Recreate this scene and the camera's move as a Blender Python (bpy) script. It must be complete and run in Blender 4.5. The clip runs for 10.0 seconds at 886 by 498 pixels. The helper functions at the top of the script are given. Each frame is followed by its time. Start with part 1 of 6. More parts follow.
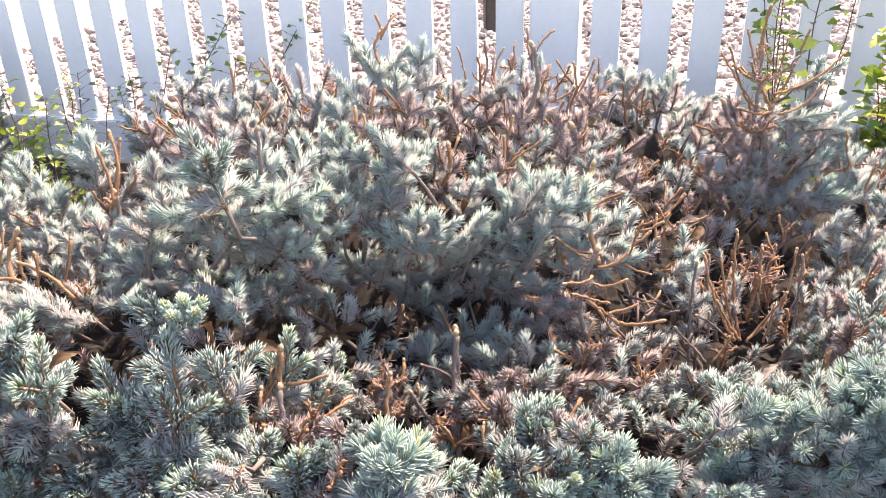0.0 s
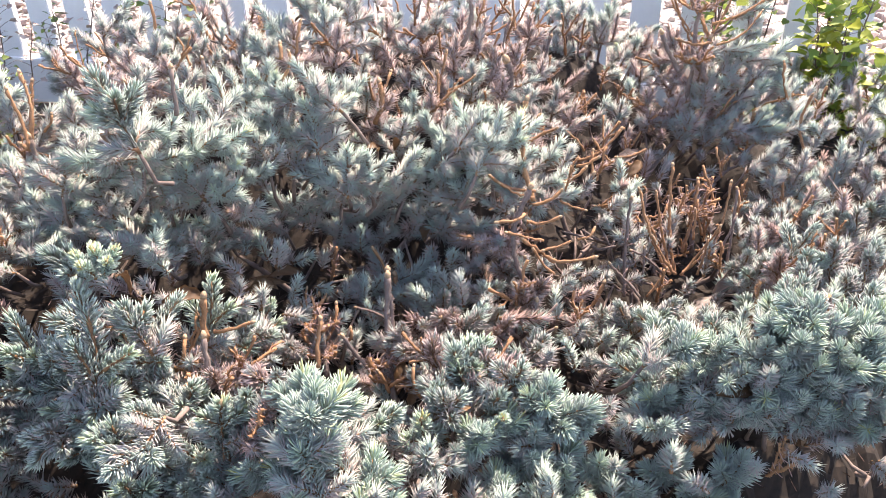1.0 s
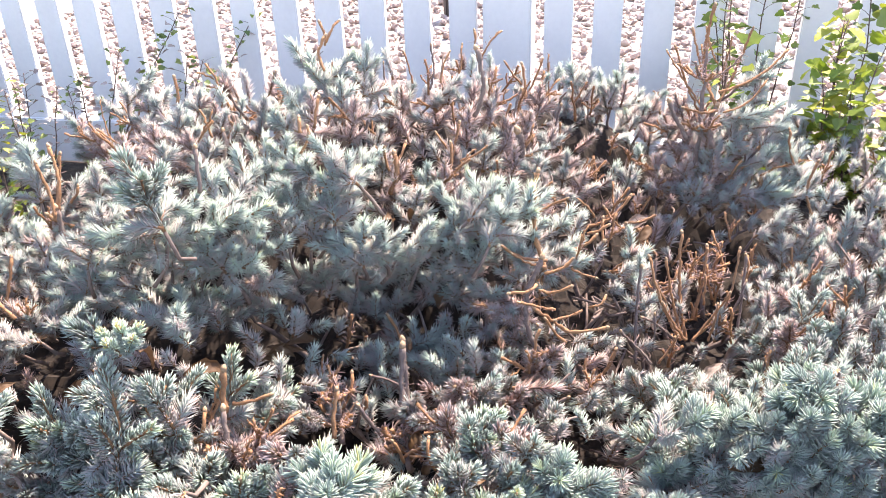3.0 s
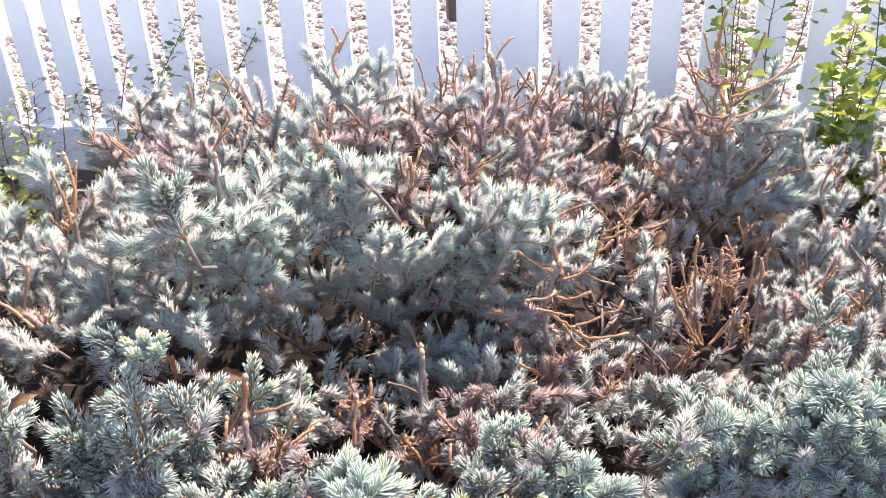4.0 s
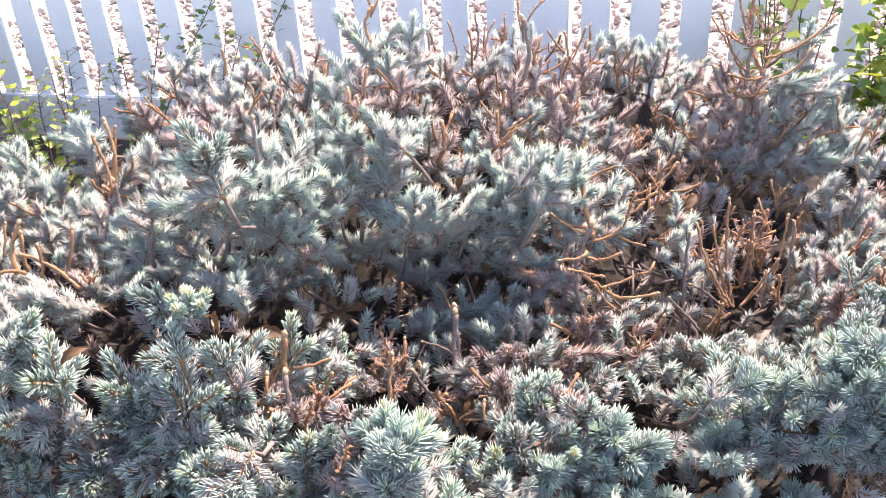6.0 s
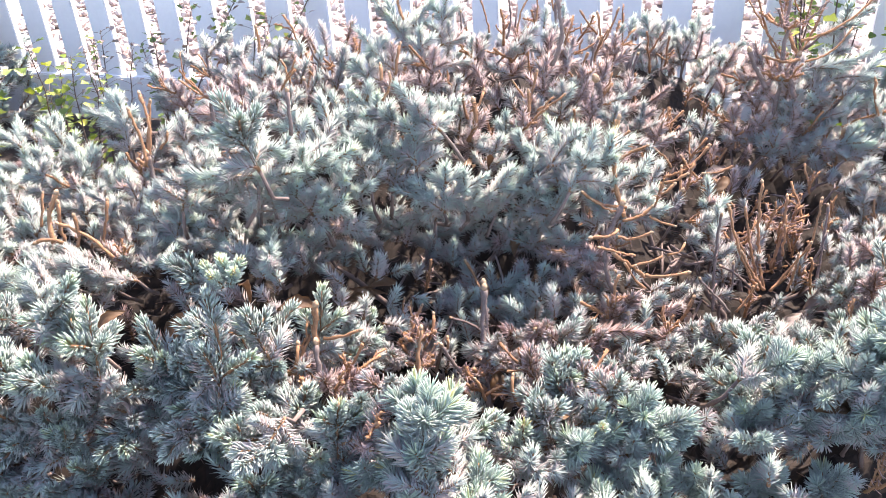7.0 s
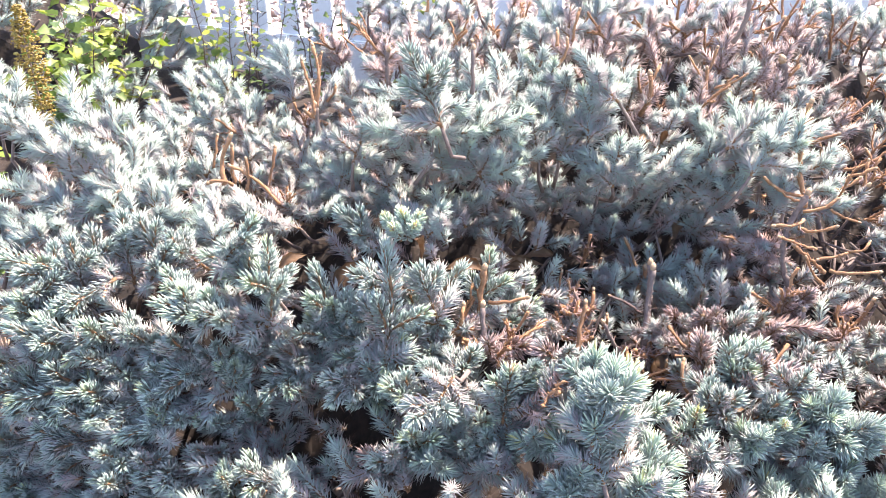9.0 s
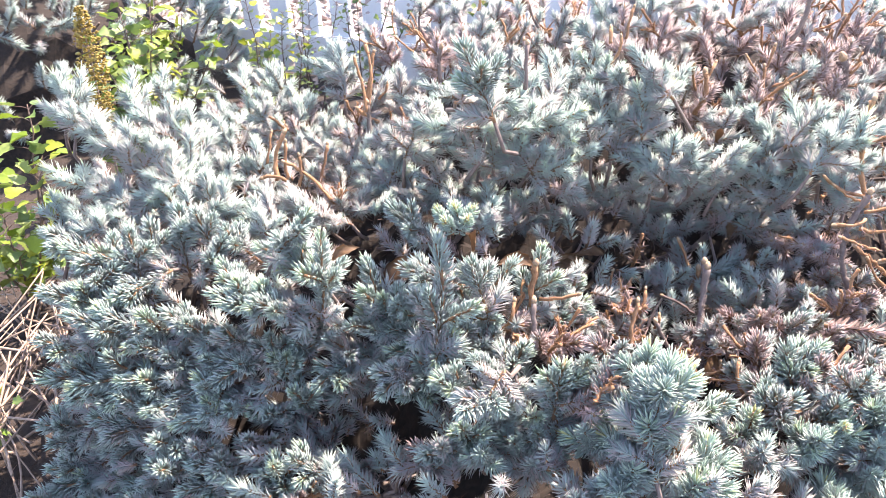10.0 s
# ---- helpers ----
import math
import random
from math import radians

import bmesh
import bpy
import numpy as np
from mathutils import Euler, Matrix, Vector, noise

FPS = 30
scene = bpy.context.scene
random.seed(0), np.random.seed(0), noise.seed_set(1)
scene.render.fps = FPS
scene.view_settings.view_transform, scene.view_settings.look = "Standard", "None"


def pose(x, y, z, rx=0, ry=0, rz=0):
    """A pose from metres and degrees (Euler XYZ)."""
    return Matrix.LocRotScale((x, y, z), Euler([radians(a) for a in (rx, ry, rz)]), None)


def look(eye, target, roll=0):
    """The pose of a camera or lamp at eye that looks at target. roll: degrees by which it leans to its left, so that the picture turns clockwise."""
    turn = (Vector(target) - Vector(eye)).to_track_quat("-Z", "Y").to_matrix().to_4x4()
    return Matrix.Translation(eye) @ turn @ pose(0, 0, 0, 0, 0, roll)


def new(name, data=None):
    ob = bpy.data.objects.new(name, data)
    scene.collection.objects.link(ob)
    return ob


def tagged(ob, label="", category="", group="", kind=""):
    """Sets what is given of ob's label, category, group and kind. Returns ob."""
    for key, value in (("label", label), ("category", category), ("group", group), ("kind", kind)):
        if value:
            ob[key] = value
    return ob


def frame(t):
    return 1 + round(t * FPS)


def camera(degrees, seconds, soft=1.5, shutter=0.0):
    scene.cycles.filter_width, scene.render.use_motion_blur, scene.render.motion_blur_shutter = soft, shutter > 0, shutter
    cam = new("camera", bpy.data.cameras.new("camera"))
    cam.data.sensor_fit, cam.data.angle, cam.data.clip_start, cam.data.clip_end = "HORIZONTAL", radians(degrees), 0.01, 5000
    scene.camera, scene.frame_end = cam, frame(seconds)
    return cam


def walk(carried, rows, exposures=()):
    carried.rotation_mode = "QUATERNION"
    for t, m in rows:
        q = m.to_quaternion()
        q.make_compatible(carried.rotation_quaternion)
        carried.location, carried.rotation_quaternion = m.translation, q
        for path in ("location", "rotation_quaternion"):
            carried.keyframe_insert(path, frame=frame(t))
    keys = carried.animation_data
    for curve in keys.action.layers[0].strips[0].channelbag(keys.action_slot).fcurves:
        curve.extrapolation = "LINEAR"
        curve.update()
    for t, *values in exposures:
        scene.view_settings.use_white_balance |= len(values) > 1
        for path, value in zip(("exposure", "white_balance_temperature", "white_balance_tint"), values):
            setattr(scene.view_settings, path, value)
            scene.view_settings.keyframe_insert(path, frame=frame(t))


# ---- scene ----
cam = camera(58.2, 10.0, soft=0.8)
METRES, EYE, TILT, LEAN, TURN = 0.34, 1.0, 0.0, 0.0, -11.5
ROWS = [
    (0.0, 0.0, 0.0, 0.0, -0.79, -26.05, 1.61),
    (0.5, 0.0867, 0.0513, -0.0275, -4.83, -29.41, 0.36),
    (1.0, 0.121, 0.0607, -0.0198, -3.96, -30.71, 1.35),
    (1.5, 0.1259, 0.0279, 0.0183, -3.67, -29.78, 1.57),
    (2.0, 0.1277, 0.0191, 0.0297, -3.24, -29.74, 1.66),
    (2.5, 0.1362, 0.0312, 0.0885, -3.18, -27.9, 1.75),
    (4.0, 0.0401, 0.0569, 0.1266, -3.38, -27.16, 2.13),
    (4.5, 0.0191, 0.04, 0.1362, -1.78, -26.8, 2.76),
    (5.0, 0.0095, 0.0008, 0.1264, -1.26, -27.22, 3.05),
    (5.5, 0.006, 0.0055, 0.1164, -1.99, -28.65, 3.0),
    (7.0, -0.0287, -0.0442, 0.0627, 0.14, -29.76, 3.03),
    (7.5, -0.1225, -0.0456, -0.039, 2.21, -32.68, 2.28),
    (8.0, -0.2034, -0.0281, -0.0142, 5.63, -31.43, 2.22),
    (8.5, -0.2466, -0.0288, -0.0119, 6.88, -31.37, 1.71),
    (9.0, -0.3246, -0.0335, -0.0036, 8.78, -30.85, 1.97),
    (9.5, -0.345, -0.0415, -0.0337, 9.87, -31.65, 1.55),
    (10.0, -0.3515, -0.0591, -0.0388, 11.85, -30.29, 2.92),
]
walk(cam, [(t, pose(0, 0, EYE, TILT, LEAN, TURN) @ pose(METRES * x, METRES * y, METRES * z, 90 + pitch, roll, yaw)) for t, x, y, z, yaw, pitch, roll in ROWS],
     [(0.0, 2.50, 7450, 21.0), (1.0, 2.50, 7400, 21.0), (2.5, 2.66, 7250, 22.0), (5.0, 2.62, 7250, 23.0), (7.5, 2.72, 6900, 23.0), (8.5, 2.86, 6950, 22.0), (10.0, 2.88, 6950, 22.0)])

# ---- light ----
SUN_TO = Vector((0.50, 0.45, 1.0)).normalized()
world = bpy.data.worlds.new("sky")
scene.world = world
world.use_nodes = True
wn = world.node_tree.nodes
sky = wn.new("ShaderNodeTexSky")
sky.sky_type = "NISHITA"
sky.sun_disc = False
sky.sun_elevation = math.asin(SUN_TO.z)
sky.sun_rotation = math.atan2(SUN_TO.x, SUN_TO.y)
wn["Background"].inputs["Strength"].default_value = 0.100
world.node_tree.links.new(sky.outputs["Color"], wn["Background"].inputs["Color"])
sun_data = bpy.data.lights.new("sun", "SUN")
sun_data.energy, sun_data.angle, sun_data.color = 2.75, radians(0.55), (1.0, 0.93, 0.82)
sun = new("sun", sun_data)
sun.matrix_world = look(SUN_TO * 20, (0, 0, 0))


# ---- materials ----
def material(name, build, rough=0.7):
    m = bpy.data.materials.new(name)
    m.use_nodes = True
    nt = m.node_tree
    bsdf = nt.nodes["Principled BSDF"]
    bsdf.inputs["Roughness"].default_value = rough
    build(nt, bsdf)
    return m


def ramp(nt, fac, stops):
    r = nt.nodes.new("ShaderNodeValToRGB")
    e = r.color_ramp.elements
    while len(e) < len(stops):
        e.new(0.5)
    for el, (p, c) in zip(e, stops):
        el.position, el.color = p, (*c, 1)
    nt.links.new(fac, r.inputs["Fac"])
    return r.outputs["Color"]


def tex_noise(nt, scale, detail=4.0, rough=0.6):
    n = nt.nodes.new("ShaderNodeTexNoise")
    n.inputs["Scale"].default_value, n.inputs["Detail"].default_value, n.inputs["Roughness"].default_value = scale, detail, rough
    g = nt.nodes.new("ShaderNodeNewGeometry")
    nt.links.new(g.outputs["Position"], n.inputs["Vector"])
    return n.outputs["Fac"]


def bump(nt, bsdf, height, strength, distance):
    b = nt.nodes.new("ShaderNodeBump")
    b.inputs["Strength"].default_value, b.inputs["Distance"].default_value = strength, distance
    nt.links.new(height, b.inputs["Height"])
    nt.links.new(b.outputs["Normal"], bsdf.inputs["Normal"])


def maths(nt, op, a, b, clamp=False):
    n = nt.nodes.new("ShaderNodeMath")
    n.operation, n.use_clamp = op, clamp
    for k, v in enumerate((a, b)):
        if isinstance(v, (int, float)):
            n.inputs[k].default_value = v
        else:
            nt.links.new(v, n.inputs[k])
    return n.outputs[0]


def translucent(nt, bsdf, colour, share):
    t = nt.nodes.new("ShaderNodeBsdfTranslucent")
    nt.links.new(colour, t.inputs["Color"])
    mix = nt.nodes.new("ShaderNodeMixShader")
    mix.inputs[0].default_value = share
    nt.links.new(bsdf.outputs[0], mix.inputs[1])
    nt.links.new(t.outputs[0], mix.inputs[2])
    nt.links.new(mix.outputs[0], nt.nodes["Material Output"].inputs["Surface"])


def island(nt):
    return nt.nodes.new("ShaderNodeNewGeometry").outputs["Random Per Island"]


def needle_look(nt, bsdf):
    age = nt.nodes.new("ShaderNodeAttribute")
    age.attribute_name = "age"
    spread = maths(nt, "MULTIPLY_ADD", island(nt), 0.16)
    spread.node.inputs[2].default_value = -0.08
    fac = maths(nt, "ADD", age.outputs["Fac"], spread, True)
    col = ramp(nt, fac, [(0.0, (0.045, 0.026, 0.018)), (0.18, (0.48, 0.335, 0.305)), (0.34, (0.50, 0.42, 0.41)), (0.52, (0.37, 0.42, 0.395)),
                         (0.70, (0.43, 0.545, 0.485)), (0.88, (0.49, 0.60, 0.45)), (1.0, (0.58, 0.54, 0.22))])
    nt.links.new(col, bsdf.inputs["Base Color"])
    bsdf.inputs["Specular IOR Level"].default_value = 0.22
    translucent(nt, bsdf, col, 0.32)


def bark_look(dark, light, scale):
    def build(nt, bsdf):
        info = nt.nodes.new("ShaderNodeObjectInfo").outputs["Random"]
        n = tex_noise(nt, scale, 6.0, 0.7)
        f = maths(nt, "ADD", n, maths(nt, "MULTIPLY", info, 0.25), True)
        nt.links.new(ramp(nt, f, [(0.3, dark), (0.75, light)]), bsdf.inputs["Base Color"])
        bump(nt, bsdf, n, 0.7, 0.002)
    return build


def leaf_look(a, b, c, share):
    def build(nt, bsdf):
        info = nt.nodes.new("ShaderNodeObjectInfo").outputs["Random"]
        f = maths(nt, "ADD", maths(nt, "MULTIPLY", maths(nt, "FRACT", maths(nt, "ADD", island(nt), info), 0), 0.7),
                  maths(nt, "MULTIPLY", tex_noise(nt, 90.0), 0.4), True)
        col = ramp(nt, f, [(0.1, a), (0.5, b), (0.95, c)])
        nt.links.new(col, bsdf.inputs["Base Color"])
        bump(nt, bsdf, tex_noise(nt, 160.0), 0.3, 0.001)
        translucent(nt, bsdf, col, share)
    return build


def paint_look(nt, bsdf):
    n = tex_noise(nt, 3.0, 6.0)
    fine = tex_noise(nt, 60.0, 3.0)
    f = maths(nt, "ADD", maths(nt, "MULTIPLY", n, 0.7), maths(nt, "MULTIPLY", fine, 0.3))
    nt.links.new(ramp(nt, f, [(0.3, (0.70, 0.70, 0.70)), (0.65, (0.80, 0.80, 0.79))]), bsdf.inputs["Base Color"])
    bump(nt, bsdf, fine, 0.08, 0.001)


def stone_look(nt, bsdf):
    info = nt.nodes.new("ShaderNodeObjectInfo").outputs["Random"]
    f = maths(nt, "FRACT", maths(nt, "ADD", island(nt), info), 0)
    f = maths(nt, "ADD", maths(nt, "MULTIPLY", f, 0.75), maths(nt, "MULTIPLY", tex_noise(nt, 35.0, 6.0), 0.3), True)
    nt.links.new(ramp(nt, f, [(0.05, (0.200, 0.152, 0.136)), (0.3, (0.320, 0.248, 0.224)), (0.6, (0.384, 0.328, 0.296)), (0.95, (0.464, 0.424, 0.392))]), bsdf.inputs["Base Color"])
    bump(nt, bsdf, tex_noise(nt, 120.0), 0.5, 0.004)


def soil_look(nt, bsdf):
    n = tex_noise(nt, 14.0, 8.0, 0.7)
    fine = tex_noise(nt, 130.0, 4.0, 0.7)
    f = maths(nt, "ADD", maths(nt, "MULTIPLY", n, 0.6), maths(nt, "MULTIPLY", fine, 0.4))
    nt.links.new(ramp(nt, f, [(0.3, (0.014, 0.010, 0.008)), (0.55, (0.034, 0.023, 0.017)), (0.75, (0.075, 0.050, 0.035))]), bsdf.inputs["Base Color"])
    bump(nt, bsdf, f, 0.9, 0.012)


def gravel_ground_look(nt, bsdf):
    n = tex_noise(nt, 1.2, 5.0)
    v = nt.nodes.new("ShaderNodeTexVoronoi")
    v.inputs["Scale"].default_value = 22.0
    g = nt.nodes.new("ShaderNodeNewGeometry")
    nt.links.new(g.outputs["Position"], v.inputs["Vector"])
    f = maths(nt, "ADD", maths(nt, "MULTIPLY", v.outputs["Color"], 0.5), maths(nt, "MULTIPLY", n, 0.5))
    nt.links.new(ramp(nt, f, [(0.2, (0.200, 0.152, 0.128)), (0.5, (0.360, 0.304, 0.264)), (0.8, (0.464, 0.416, 0.376))]), bsdf.inputs["Base Color"])
    bump(nt, bsdf, v.outputs["Distance"], 0.8, 0.02)


def plain_look(a, b, scale):
    def build(nt, bsdf):
        n = tex_noise(nt, scale, 6.0)
        nt.links.new(ramp(nt, n, [(0.3, a), (0.7, b)]), bsdf.inputs["Base Color"])
        bump(nt, bsdf, n, 0.3, 0.002)
    return build


NEEDLE = material("spruce_needle", needle_look, 0.68)
STEM = material("young_stem", bark_look((0.104, 0.048, 0.024), (0.288, 0.160, 0.080), 160.0), 0.8)
DEAD = material("dead_bark", bark_look((0.130, 0.056, 0.026), (0.360, 0.195, 0.098), 200.0), 0.85)
GREYBARK = material("old_bark", bark_look((0.060, 0.040, 0.036), (0.200, 0.152, 0.132), 90.0), 0.9)
BUD = material("bud_scale", bark_look((0.208, 0.120, 0.064), (0.416, 0.288, 0.176), 300.0), 0.7)
DRYLEAF = material("dry_leaf", leaf_look((0.110, 0.060, 0.032), (0.220, 0.128, 0.066), (0.340, 0.230, 0.150), 0.2), 0.6)
GREYLEAF = material("weathered_leaf", leaf_look((0.224, 0.168, 0.144), (0.336, 0.272, 0.240), (0.440, 0.376, 0.336), 0.12), 0.7)
GREEN = material("green_leaf", leaf_look((0.064, 0.112, 0.036), (0.136, 0.208, 0.056), (0.24, 0.29, 0.065), 0.32), 0.5)
LIME = material("lime_leaf", leaf_look((0.088, 0.168, 0.024), (0.200, 0.280, 0.024), (0.34, 0.34, 0.04), 0.3), 0.5)
GOLD = material("seed_head", leaf_look((0.176, 0.112, 0.024), (0.320, 0.216, 0.040), (0.440, 0.336, 0.080), 0.2), 0.7)
STRAW = material("straw", bark_look((0.150, 0.095, 0.066), (0.330, 0.240, 0.180), 60.0), 0.7)
TWIG = material("shrub_twig", bark_look((0.040, 0.028, 0.024), (0.136, 0.088, 0.068), 120.0), 0.85)
PAINT = material("white_paint", paint_look, 0.45)
STONE = material("gravel_stone", stone_look, 0.8)
# near-black stand-in for the crowns' inside, its shade put into the colour
CORE_SHADE = material("core_shade", plain_look((0.006, 0.004, 0.003), (0.024, 0.015, 0.010), 110.0), 0.95)
SOIL = material("soil", soil_look, 0.95)
GRAVEL = material("gravel_ground", gravel_ground_look, 0.9)
DARKMETAL = material("dark_brown_metal", plain_look((0.018, 0.014, 0.013), (0.04, 0.03, 0.028), 30.0), 0.55)


# ---- mesh helpers ----
def mesh_from(name, verts, faces, mats, slots=None, age=None, smooth=False):
    """A mesh of triangles from arrays."""
    verts, faces = np.asarray(verts, np.float32), np.asarray(faces, np.int32)
    me = bpy.data.meshes.new(name)
    me.vertices.add(len(verts))
    me.vertices.foreach_set("co", verts.ravel())
    me.loops.add(faces.size)
    me.loops.foreach_set("vertex_index", faces.ravel())
    me.polygons.add(len(faces))
    me.polygons.foreach_set("loop_start", np.arange(0, faces.size, 3, dtype=np.int32))
    for m in mats:
        me.materials.append(m)
    if slots is not None:
        me.polygons.foreach_set("material_index", np.asarray(slots, np.int32))
    if age is not None:
        me.attributes.new("age", "FLOAT", "POINT").data.foreach_set("value", np.asarray(age, np.float32))
    me.polygons.foreach_set("use_smooth", np.full(len(faces), smooth))
    me.update(calc_edges=True)
    me.validate()
    return me


def under(ob, parent):
    ob.parent = parent
    ob.matrix_parent_inverse = Matrix.Translation(-parent.location)
    return ob


def part(name, bm, mat, parent, label=""):
    me = bpy.data.meshes.new(name)
    bm.to_mesh(me)
    bm.free()
    me.materials.append(mat)
    ob = under(new(name, me), parent)
    return tagged(ob, label) if label else ob


def stand(name, x, y, z, label, category, group="", kind=""):
    ob = new(name)
    ob.empty_display_size = 0.05
    ob.location = (x, y, z)
    return tagged(ob, label, category, group, kind)


class Pile:
    """Collects triangles of many small pieces."""

    def __init__(self):
        self.v, self.f, self.s, self.a, self.n = [], [], [], [], 0

    def add(self, v, f, slot=0, age=0.5):
        self.v.append(v)
        self.f.append(np.asarray(f) + self.n)
        self.s.append(np.broadcast_to(slot, len(f)))
        self.a.append(np.broadcast_to(age, len(v)))
        self.n += len(v)

    def arrays(self):
        return np.concatenate(self.v), np.concatenate(self.f), np.concatenate(self.s), np.concatenate(self.a)

    def mesh(self, name, mats, smooth=True):
        v, f, s, a = self.arrays()
        return mesh_from(name, v, f, mats, s, a, smooth)


def tube(points, radii, sides=6):
    """Vertices and triangles of a closed tapering tube."""
    pts, n = np.asarray(points, float), len(points)
    tang = np.gradient(pts, axis=0)
    tang /= np.linalg.norm(tang, axis=1)[:, None] + 1e-9
    ref = np.array((0.31, 0.62, 0.72))
    u = np.cross(tang, ref)
    u /= np.linalg.norm(u, axis=1)[:, None] + 1e-9
    w = np.cross(tang, u)
    ang = np.arange(sides) * 2 * np.pi / sides
    rings = pts[:, None] + np.asarray(radii)[:, None, None] * (np.cos(ang)[None, :, None] * u[:, None] + np.sin(ang)[None, :, None] * w[:, None])
    v = np.concatenate([rings.reshape(-1, 3), pts[:1], pts[-1:]])
    f = []
    for i in range(n - 1):
        for j in range(sides):
            a, b = i * sides + j, i * sides + (j + 1) % sides
            f += [(a, b, b + sides), (a, b + sides, a + sides)]
    for j in range(sides):
        f.append((n * sides, (j + 1) % sides, j))
        f.append((n * sides + 1, (n - 1) * sides + j, (n - 1) * sides + (j + 1) % sides))
    return v, np.array(f)


def spindles(base, way, bend, length, width, light=0):
    """Needles: slim three-sided spikes that start at base, go along way and bend on the way; light 0 to 2: fewer corners."""
    n = len(base)
    way = way / np.linalg.norm(way, axis=1)[:, None]
    side = np.cross(way, np.array((0.37, -0.52, 0.77)))
    side /= np.linalg.norm(side, axis=1)[:, None] + 1e-9
    other = np.cross(way, side)
    ring = [(math.cos(k * 2.0944) * side + math.sin(k * 2.0944) * other) * (width / 2)[:, None] for k in range(3)]
    tip = base + (way + bend) * length[:, None]
    if light == 2:
        v = np.empty((n, 4, 3))
        v[:, 3] = tip
        for k in range(3):
            v[:, k] = base + ring[k]
        one = [(0, 1, 3), (1, 2, 3), (2, 0, 3)]
    elif light == 1:
        v = np.empty((n, 5, 3))
        v[:, 0], v[:, 4] = base, tip
        for k in range(3):
            v[:, 1 + k] = base + (way * 0.74 + bend * 0.5) * length[:, None] + ring[k]
        one = [(0, 2, 1), (0, 3, 2), (0, 1, 3), (4, 1, 2), (4, 2, 3), (4, 3, 1)]
    else:
        v = np.empty((n, 7, 3))
        v[:, 6] = tip
        for k in range(3):
            v[:, k] = base + ring[k] * 0.85
            v[:, 3 + k] = base + (way * 0.84 + bend * 0.66) * length[:, None] + ring[k]
        one = [(0, 1, 4), (0, 4, 3), (1, 2, 5), (1, 5, 4), (2, 0, 3), (2, 3, 5), (3, 4, 6), (4, 5, 6), (5, 3, 6)]
    k = v.shape[1]
    return v.reshape(-1, 3), (np.array(one)[None] + k * np.arange(n)[:, None, None]).reshape(-1, 3)


# o and u: duller, for older growth and for shade put into hollows
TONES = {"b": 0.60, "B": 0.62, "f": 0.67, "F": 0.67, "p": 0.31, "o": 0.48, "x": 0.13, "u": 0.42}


def shoot_arrays(length, tone, rng, dense=1.0, needle=0.0205, light=0):
    """One needled shoot along +z: a stem, needles and a bud."""
    pile = Pile()
    lean = rng.normal(0, 0.10, 2) * length
    t = np.linspace(0, 1, 5)
    axis = np.stack([lean[0] * t ** 2, lean[1] * t ** 2, length * t], 1)
    v, f = tube(axis, np.linspace(0.0027, 0.0017, 5), 5)
    pile.add(v, f, 1, 0.5)
    count = int((length * 1950 + 60) * dense)
    s = np.sort(rng.uniform(0.0, 1.0, count) ** 0.78)
    az = np.arange(count) * 2.399963 + rng.normal(0, 0.3, count)
    base = np.stack([lean[0] * s ** 2, lean[1] * s ** 2, length * s], 1)
    crown = np.clip((s - 0.72) / 0.28, 0, 1)
    phi = np.radians(72 - 14 * s - 34 * crown ** 1.6 + rng.normal(0, 9, count))
    way = np.stack([np.sin(phi) * np.cos(az), np.sin(phi) * np.sin(az), np.cos(phi)], 1)
    bend = np.array((0, 0, 1.0))[None] * rng.uniform(0.22, 0.52, count)[:, None] - way * 0.05 + rng.normal(0, 0.02, (count, 3))
    ln = needle * rng.uniform(0.78, 1.12, count) * (1.0 - 0.16 * crown)
    v, f = spindles(base, way, bend, ln, rng.uniform(0.0017, 0.0022, count) * (1.0, 1.15, 1.4)[light], light)
    a = TONES[tone] + 0.10 * crown - 0.07 * (1 - s) + rng.normal(0, 0.04, count)
    if tone == "F":
        a = a + 0.16 * np.clip((s - 0.7) / 0.2, 0, 1)
    if tone == "f":
        a = a + 0.10 * crown
    if tone == "p":
        keep = rng.random(count) > 0.12
        a = np.where(keep, a, 0.12)
    pile.add(v, f, 0, np.repeat(a, (7, 5, 4)[light]))
    if tone in "Fp":
        bud = [axis[-1] + np.array((0, 0, -0.002)), axis[-1] + np.array((0, 0, 0.003)), axis[-1] + np.array((0, 0, 0.008))]
        v, f = tube(bud, (0.002, 0.0034, 0.0008), 6)
        pile.add(v, f, 2, 0.5)
    return pile.arrays()


def aim(x, y, z, heading, rise, spin=0.0, size=1.0):
    """A pose whose +z points along heading and rise, in degrees."""
    h, r = radians(heading), radians(rise)
    d = Vector((math.cos(h) * math.cos(r), math.sin(h) * math.cos(r), math.sin(r)))
    q = d.to_track_quat("Z", "Y").to_matrix().to_4x4()
    return Matrix.Translation((x, y, z)) @ q @ Matrix.Rotation(spin, 4, "Z") @ Matrix.Scale(size, 4)


